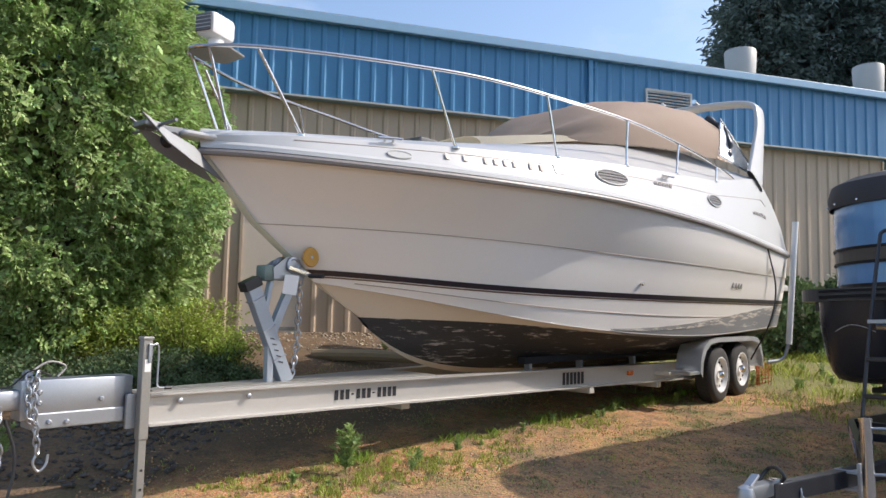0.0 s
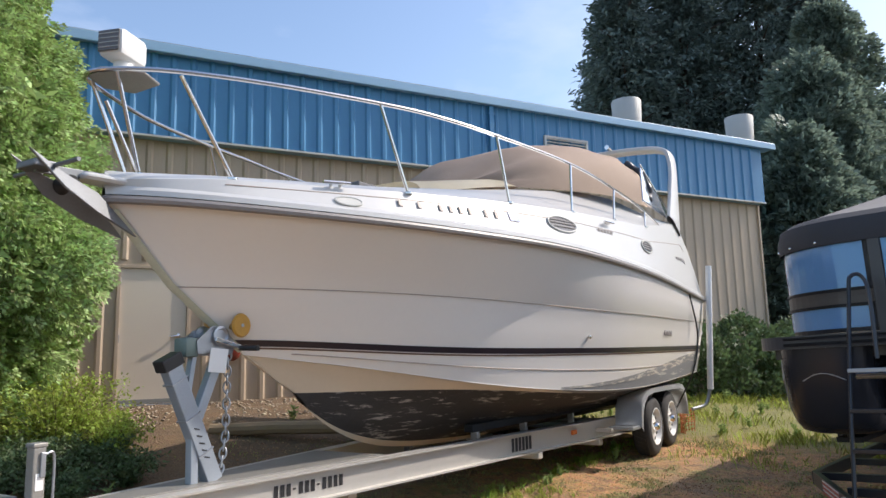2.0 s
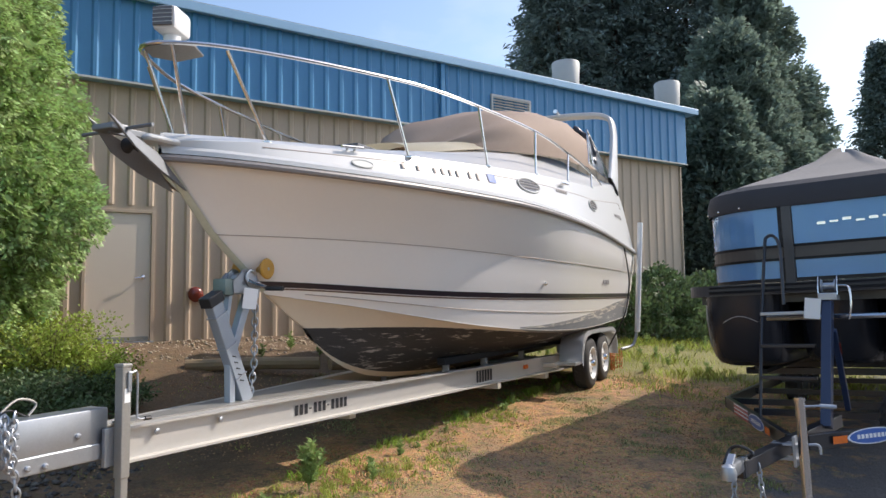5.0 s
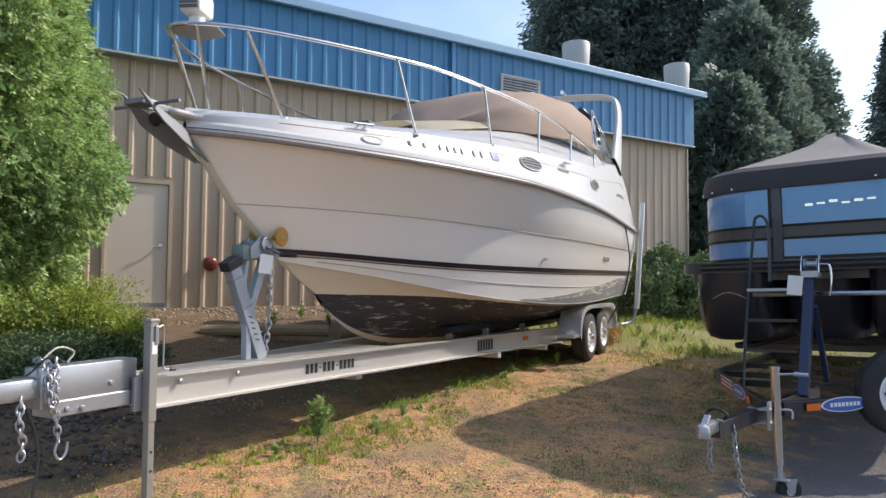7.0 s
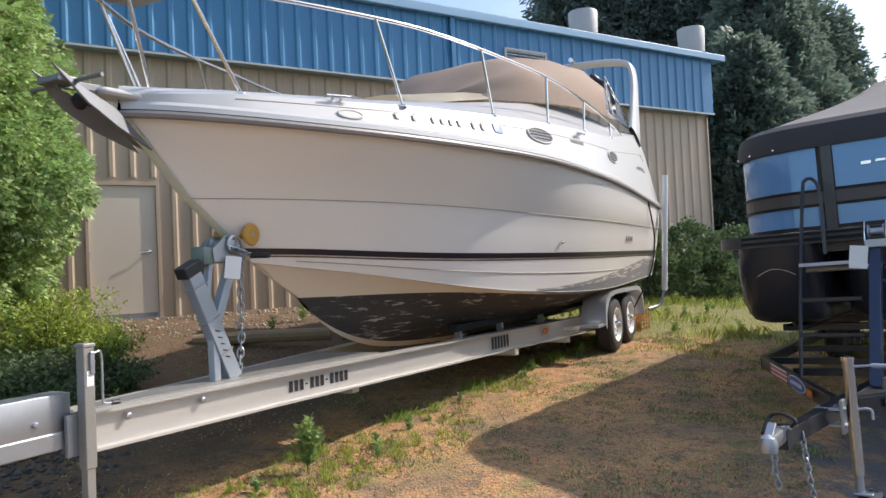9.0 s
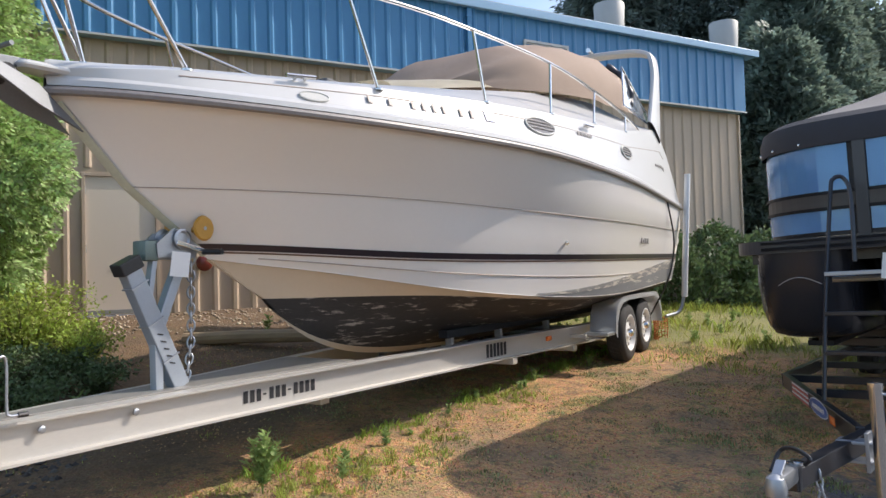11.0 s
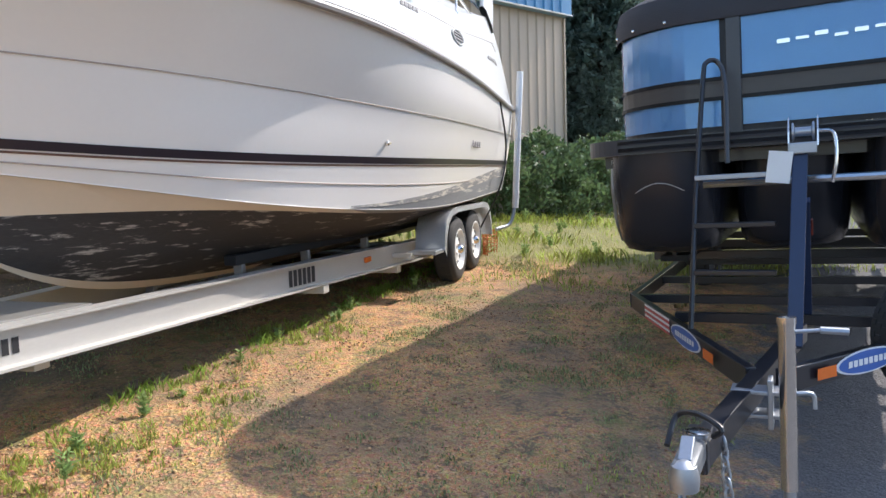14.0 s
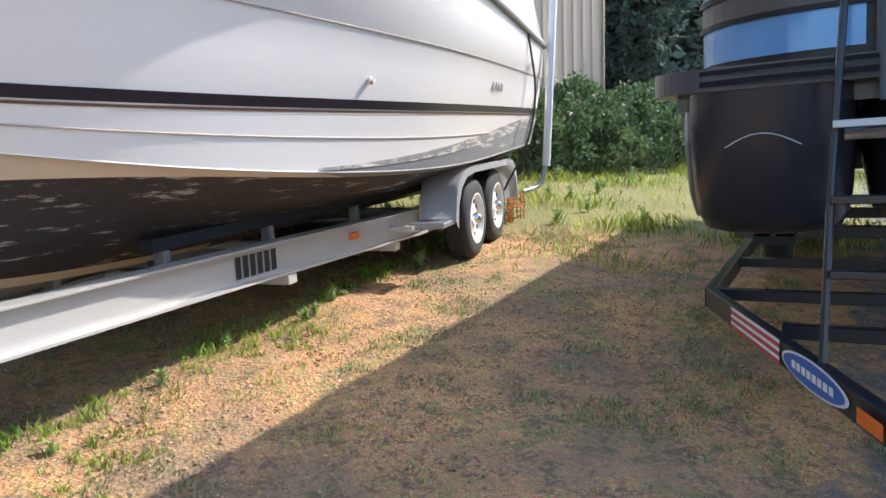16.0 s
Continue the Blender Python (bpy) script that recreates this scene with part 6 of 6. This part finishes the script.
for x, y, w, h in ((6.4, 15.2, 1.0, 1.5), (7.6, 15.6, 1.1, 1.7), (9.0, 16.0, 1.2, 1.6), (5.2, 14.7, 0.8, 1.2), (10.4, 16.6, 1.3, 1.8)):
    shrub(x, y, w, h, 520, DARKSHRUB, "dark green shrub along the metal wall", 0.10, 0.035, group="shrubs along the wall")

# conifers and tree beyond the building
def spruce(x, y, height, r, seed, material=None, label="tall dark spruce behind the building", dense=1.0, fine=1.0):
    n = int(height * 150 * dense)
    t = prng.uniform(0.04, 1, n) ** 0.9
    a = prng.uniform(0, 2 * math.pi, n)
    layer = 0.72 + 0.28 * np.cos(t * height * 4.2 + 2.0 * np.cos(a * 3 + seed))
    rad = r * (1 - t) ** 0.8 * layer * prng.uniform(0.35, 1.05, n) + 0.08
    if dense > 1:
        rad = rad * np.array([0.75 + 0.9 * noise.noise(Vector((math.cos(q) * 1.6 + seed, math.sin(q) * 1.6, w * height * 0.45))) for q, w in zip(a, t)])
    pts = np.stack([np.cos(a) * rad, np.sin(a) * rad, t * height - 0.18 * rad], 1)
    out = np.stack([np.cos(a), np.sin(a), np.full(n, -0.25)], 1)
    plant("spruce_tree", label, "tree", x, y, trunk_mesh(height * 0.98, 0.28, 0, 40, r * 0.6, 0.05), sprays(pts, out, 14, 0.19 * fine, 0.34 * fine, 0.06 * fine, -0.3, 0.55), material or SPRUCE, "spruces behind the building")


for x, y, h, r, sd in ((12.0, 33, 21, 5.6, 1), (15.5, 34, 23, 6.6, 2), (19.0, 33, 24, 6.6, 3), (14.0, 38, 24, 6.4, 4), (21.2, 32, 22, 4.8, 5), (17.5, 37, 25, 6.6, 11), (35.5, 38, 17, 4.4, 6)):
    spruce(x, y, h, r, sd)
for x, y, h, r, sd in ((16.2, 24.0, 13.0, 2.7, 7), (18.4, 24.5, 7.6, 2.1, 8), (11.9, 19.8, 7.0, 1.9, 9), (13.9, 22.0, 10.2, 2.5, 10)):
    crown = boughs(h, lambda t: r * lerp(t, [0, .1, .3, .55, .8, 1.0], [.75, .95, 1.0, .80, .45, .06]), int(90 * r), 0.50, 30, 12, 0.30, 0.17, 0.045, sd, 0.2)
    pts, out = blob_shell((0, 0, 0.05), h, lambda t: r * 0.75 * lerp(t, [0, .3, .6, 1.0], [.8, 1.0, .75, .05]), int(160 * r), 0.8, sd, 0.3, 2.0)
    plant("conifer_tree", "feathery grey-green conifer beside the end of the building", "tree", x, y, trunk_mesh(h * 0.97, 0.2, 0, 20, r * 0.6, 0.08), np.concatenate([crown, sprays(pts, out, 10, 0.22, 0.34, 0.10, -0.2, 0.5)]), MAPLE, "conifers beside the building")


def leafy_tree(x, y, height, r, count, material, label):
    pts, out = blob_shell((0, 0, height * 0.12), height * 0.9, lambda t: r * lerp(t, [0, .2, .45, .7, .9, 1], [.75, 1, .95, .7, .35, .05]), count, 0.6, x, 0.4, 1.4)
    plant("leafy_tree", label, "tree", x, y, trunk_mesh(height * 0.9, 0.22, 0, 16, r * 0.85, 0.2), sprays(pts, out, 10, 0.22, 0.30, 0.09, -0.1, 0.6), material)


leafy_tree(26, 27, 5.2, 3.2, 1500, DARKSHRUB, "low dark tree far behind the boats")

# landscape timber and stones at the foot of the wall
log = tagged(new("landscape_timber", finish("landscape_timber", tube([(-2.35, 10.45, 0.60), (-1.5, 10.33, 0.62), (-0.55, 10.22, 0.61)], 0.085, 10), LOGWOOD, True)), "weathered landscape timber lying in front of the wall", "timber")
log2 = tagged(new("landscape_timber", finish("landscape_timber", tube([(-0.4, 10.3, 0.58), (0.9, 10.75, 0.56), (2.2, 11.3, 0.56)], 0.085, 10), LOGWOOD, True)), "weathered landscape timber lying in front of the wall", "timber")


def pebble_field(name, label, count, xy, smin, smax, material):
    base = np.array([[1, 0, 0], [-1, 0, 0], [0, 1, 0], [0, -1, 0], [0, 0, 1], [0, 0, -1]], float)
    faces = np.array([[0, 2, 4], [2, 1, 4], [1, 3, 4], [3, 0, 4], [2, 0, 5], [1, 2, 5], [3, 1, 5], [0, 3, 5]])
    n = len(xy)
    size = prng.uniform(smin, smax, (n, 1, 1)) * prng.uniform(0.6, 1.2, (n, 1, 3)) * np.array([1, 1, 0.6])
    ang = prng.uniform(0, 6.28, n)
    rot = np.stack([np.stack([np.cos(ang), -np.sin(ang), np.zeros(n)], 1), np.stack([np.sin(ang), np.cos(ang), np.zeros(n)], 1), np.tile([0, 0, 1.0], (n, 1))], 1)
    v = base[None] * size * prng.uniform(0.75, 1.2, (n, 6, 1))
    v = np.einsum("nij,nkj->nki", rot, v)
    z = ground_z(xy[:, 0], xy[:, 1])
    v = v + np.stack([xy[:, 0], xy[:, 1], z + size[:, 0, 2] * 0.35], 1)[:, None, :]
    me = bpy.data.meshes.new(name)
    me.vertices.add(n * 6)
    me.vertices.foreach_set("co", v.astype(np.float32).reshape(-1))
    f = (faces[None] + (np.arange(n) * 6)[:, None, None]).reshape(-1, 3).astype(np.int32)
    me.loops.add(f.size)
    me.loops.foreach_set("vertex_index", f.reshape(-1))
    me.polygons.add(len(f))
    me.polygons.foreach_set("loop_start", np.arange(0, f.size, 3, dtype=np.int32))
    me.update(calc_edges=True)
    me.materials.append(material)
    return tagged(new(name, me), label, "stones", kind="stuff")


def wall_xy(s, q):
    return np.stack([WALL_0.x + WALL_W.x * s + WALL_N.x * q, WALL_0.y + WALL_W.y * s + WALL_N.y * q], 1)


pebble_field("landscape_stones", "pale landscape stones along the wall", 0, wall_xy(prng.uniform(-2, 13.4, 2600), prng.uniform(0.1, 1.9, 2600)), 0.014, 0.042, STONE)
dark_xy = np.stack([prng.uniform(-4.2, -2.1, 900), prng.uniform(4.9, 7.2, 900)], 1)
DARKSTONE = mat("dark_leaf_litter_stone", (0.10, 0.09, 0.08), 0.9, 0, 0.3, 6, 0.4, 40, island=0.4)
pebble_field("dark_stones", "dark stones and litter under the trailer tongue", 0, dark_xy, 0.012, 0.045, DARKSTONE)
gxy = np.stack([prng.uniform(-2.5, 4.5, 17000), prng.uniform(3.2, 10.5, 17000)], 1)
gxy = gxy[(gxy[:, 0] - 1.72) * 0.669 - (gxy[:, 1] - 4.51) * 0.743 < 0.15]
PEBBLE = mat("dirt_pebbles", (0.42, 0.26, 0.14), 0.9, 0, 0.3, 9, 0.1, 60, island=0.4)
pebble_field("gravel", "small reddish gravel scattered on the dirt", 0, gxy, 0.004, 0.016, PEBBLE)


def boat_uv(x, y):
    dx, dy = x + 1.784, y - 4.848
    c, s_ = math.cos(radians(53)), math.sin(radians(53))
    return dx * c + dy * s_, -dx * s_ + dy * c


def grass_field(name, label, count, area, keep, h0, h1, material):
    x, y = prng.uniform(area[0], area[1], count), prng.uniform(area[2], area[3], count)
    p = keep(x, y)
    ok = prng.uniform(0, 1, count) < p
    x, y = x[ok], y[ok]
    n = len(x)
    z = ground_z(x, y) - 0.004
    a = prng.uniform(0, 6.28, n)
    h = prng.uniform(h0, h1, n) * (0.5 + 0.5 * p[ok])
    lean = prng.uniform(0.1, 0.75, n) * h
    w = prng.uniform(0.002, 0.0045, n) + h * 0.012
    b = np.stack([x, y, z], 1)
    side = np.stack([-np.sin(a), np.cos(a), np.zeros(n)], 1) * w[:, None]
    d = np.stack([np.cos(a), np.sin(a), np.zeros(n)], 1)
    mid = b + d * (lean * 0.35)[:, None] + np.array([0, 0, 1.0]) * (h * 0.6)[:, None]
    tip = b + d * lean[:, None] + np.array([0, 0, 1.0]) * h[:, None]
    c = np.stack([b - side, b + side, mid + side * 0.7, tip, mid - side * 0.7], 1)
    return tagged(new(name, poly_mesh(name, c, material, 5)), label, "grass", kind="stuff")


def patchy(x, y, f, cut):
    return np.array([max(0.0, noise.noise(Vector((p * f, q * f, 3.3))) - cut) for p, q in zip(x, y)])


def keep_near(x, y):
    u, v = boat_uv(x, y)
    strip = np.exp(-((v + 0.05 + 0.085 * u) / 0.17) ** 2) + 0.75 * np.exp(-((v + 0.40 + 0.09 * u) / 0.26) ** 2) * (u < 4.5)
    strip = strip * (u > -0.9) * np.clip(4.5 * patchy(x, y, 8.0, -0.12), 0, 1.4) * np.clip(5.0 * patchy(x, y, 21.0, -0.15), 0, 1.3)
    asph = (x - 1.72) * 0.669 - (y - 4.51) * 0.743
    return np.clip(strip * (0.34 + 4.6 * patchy(x, y, 1.7, -0.10)) + 0.20 * np.sqrt(patchy(x, y, 2.6, 0.05)) * (0.25 + 2.0 * patchy(x, y, 9.0, 0.0)), 0, 1) * (asph < 0.3)


def keep_back(x, y):
    u, v = boat_uv(x, y)
    q = (x - WALL_0.x) * WALL_N.x + (y - WALL_0.y) * WALL_N.y
    return np.clip((u > 6.2) * (0.12 + 1.5 * patchy(x, y, 0.9, -0.05)) * np.clip((u - 6.0) / 2.5, 0, 1), 0, 1) * (q > 0.3)


grass_field("grass", "sparse green grass and weeds along the trailer", 320000, (-3.0, 5.0, 3.4, 10.5), keep_near, 0.014, 0.06, GRASS)
grass_field("grass", "taller sunlit grass behind the boats", 45000, (1.5, 13, 8.5, 17.5), keep_back, 0.05, 0.22, GRASS)


def keep_edge(x, y):
    u, v = boat_uv(x, y)
    return np.exp(-((v - 0.02 + 0.105 * u) / 0.09) ** 2) * (u > 0.8) * (u < 8.0) * np.clip(6 * patchy(x, y, 3.0, 0.02), 0, 1) * 0.8


grass_field("grass", "lush longer grass at the edge of the trailer's shade", 90000, (-2.0, 4.5, 4.8, 11.0), keep_edge, 0.05, 0.13, LUSH)
DRYGRASS = leaf_mat("dull_creeping_weeds", (0.27, 0.31, 0.13), 0.5, 0.3)


def keep_tufts(x, y):
    return np.clip(3.0 * patchy(x, y, 3.6, 0.14) + 1.6 * patchy(x, y, 1.3, 0.18) + 1.5 * patchy(x, y, 11.0, 0.30), 0, 1) * 0.8 * ((x - 1.72) * 0.669 - (y - 4.51) * 0.743 < 0.4)


grass_field("creeping_weeds", "low dull creeping weeds spread over the dirt", 170000, (-1.0, 6.0, 3.2, 10.5), keep_tufts, 0.012, 0.04, DRYGRASS)


def weed(x, y, h, stems, leaf, label="leafy green weed growing in the dirt"):
    t = thing("weed", label, "weed", Matrix.Translation((x, y, float(ground_z(x, y)) - 0.01)), "weeds in the yard")
    corner = []
    for k in range(stems):
        a, sp = prng.uniform(0, 6.28), prng.uniform(0.02, 0.32) * h
        hh = h * prng.uniform(0.6, 1.0)
        pts = [(math.cos(a) * sp * q * q, math.sin(a) * sp * q * q, hh * q) for q in np.linspace(0, 1, 6)]
        part("stem", tube(pts, 0.0035, 5), WEED, t)
        m = int(hh / leaf * 4.5)
        q = prng.uniform(0.2, 1, m)
        p = np.stack([math.cos(a) * sp * q * q, math.sin(a) * sp * q * q, hh * q], 1)
        b = prng.uniform(0, 6.28, m)
        corner.append(leaves(p, np.stack([np.cos(b), np.sin(b), np.full(m, 0.5)], 1), leaf, leaf * 0.17, 0.0, 0.2))
    part("foliage", poly_mesh("foliage", np.concatenate(corner), WEED, 4), None, t)


weed(-0.80, 5.60, 0.40, 24, 0.066, "bushy green weed beside the trailer rail")
weed(-0.30, 5.75, 0.16, 5, 0.05)
for k in range(18):
    u = prng.uniform(0.4, 8.5)
    v = -0.30 - 0.06 * u + prng.normal(0, 0.16)
    p = BOAT @ Vector((u, v, 0))
    weed(p.x, p.y, prng.uniform(0.06, 0.18), int(prng.integers(4, 8)), 0.045)
for k in range(26):
    p = BOAT @ Vector((prng.uniform(8.2, 12.5), prng.uniform(-2.6, 1.2), 0))
    weed(p.x, p.y, prng.uniform(0.10, 0.30), int(prng.integers(4, 8)), 0.055)
for k in range(12):
    xy = wall_xy(np.array([prng.uniform(1.2, 6.0)]), np.array([prng.uniform(1.6, 2.6)]))[0]
    weed(float(xy[0]), float(xy[1]), prng.uniform(0.2, 0.42), int(prng.integers(4, 8)), 0.08)

for k in range(14):
    weed(prng.uniform(-4.6, -2.3), prng.uniform(4.6, 7.6), prng.uniform(0.12, 0.34), int(prng.integers(5, 9)), 0.06, "dark green weed in the shade behind the tongue")

# orange snow fence bundle behind the wheels
sf = thing("snow_fence_roll", "faded orange plastic snow fence bunched by the trailer wheels", "snow fence", BOAT @ pose(8.30, -1.15, 0.24))
mesh_bm = bmesh.new()
for k in range(9):
    tube([(0.0 + 0.35 * t + 0.03 * math.sin(8 * t + k), 0.08 * math.sin(4 * t), 0.02 + 0.045 * k + 0.02 * math.sin(5 * t + k)) for t in np.linspace(0, 1, 10)], 0.007, 5, mesh_bm)
for k in range(10):
    t = k / 9
    tube([(0.35 * t + 0.02 * math.sin(9 * q + k), 0.08 * math.sin(4 * t), 0.0 + 0.40 * q) for q in np.linspace(0, 1, 7)], 0.007, 5, mesh_bm)
part("netting", mesh_bm, ORANGEMESH, sf)
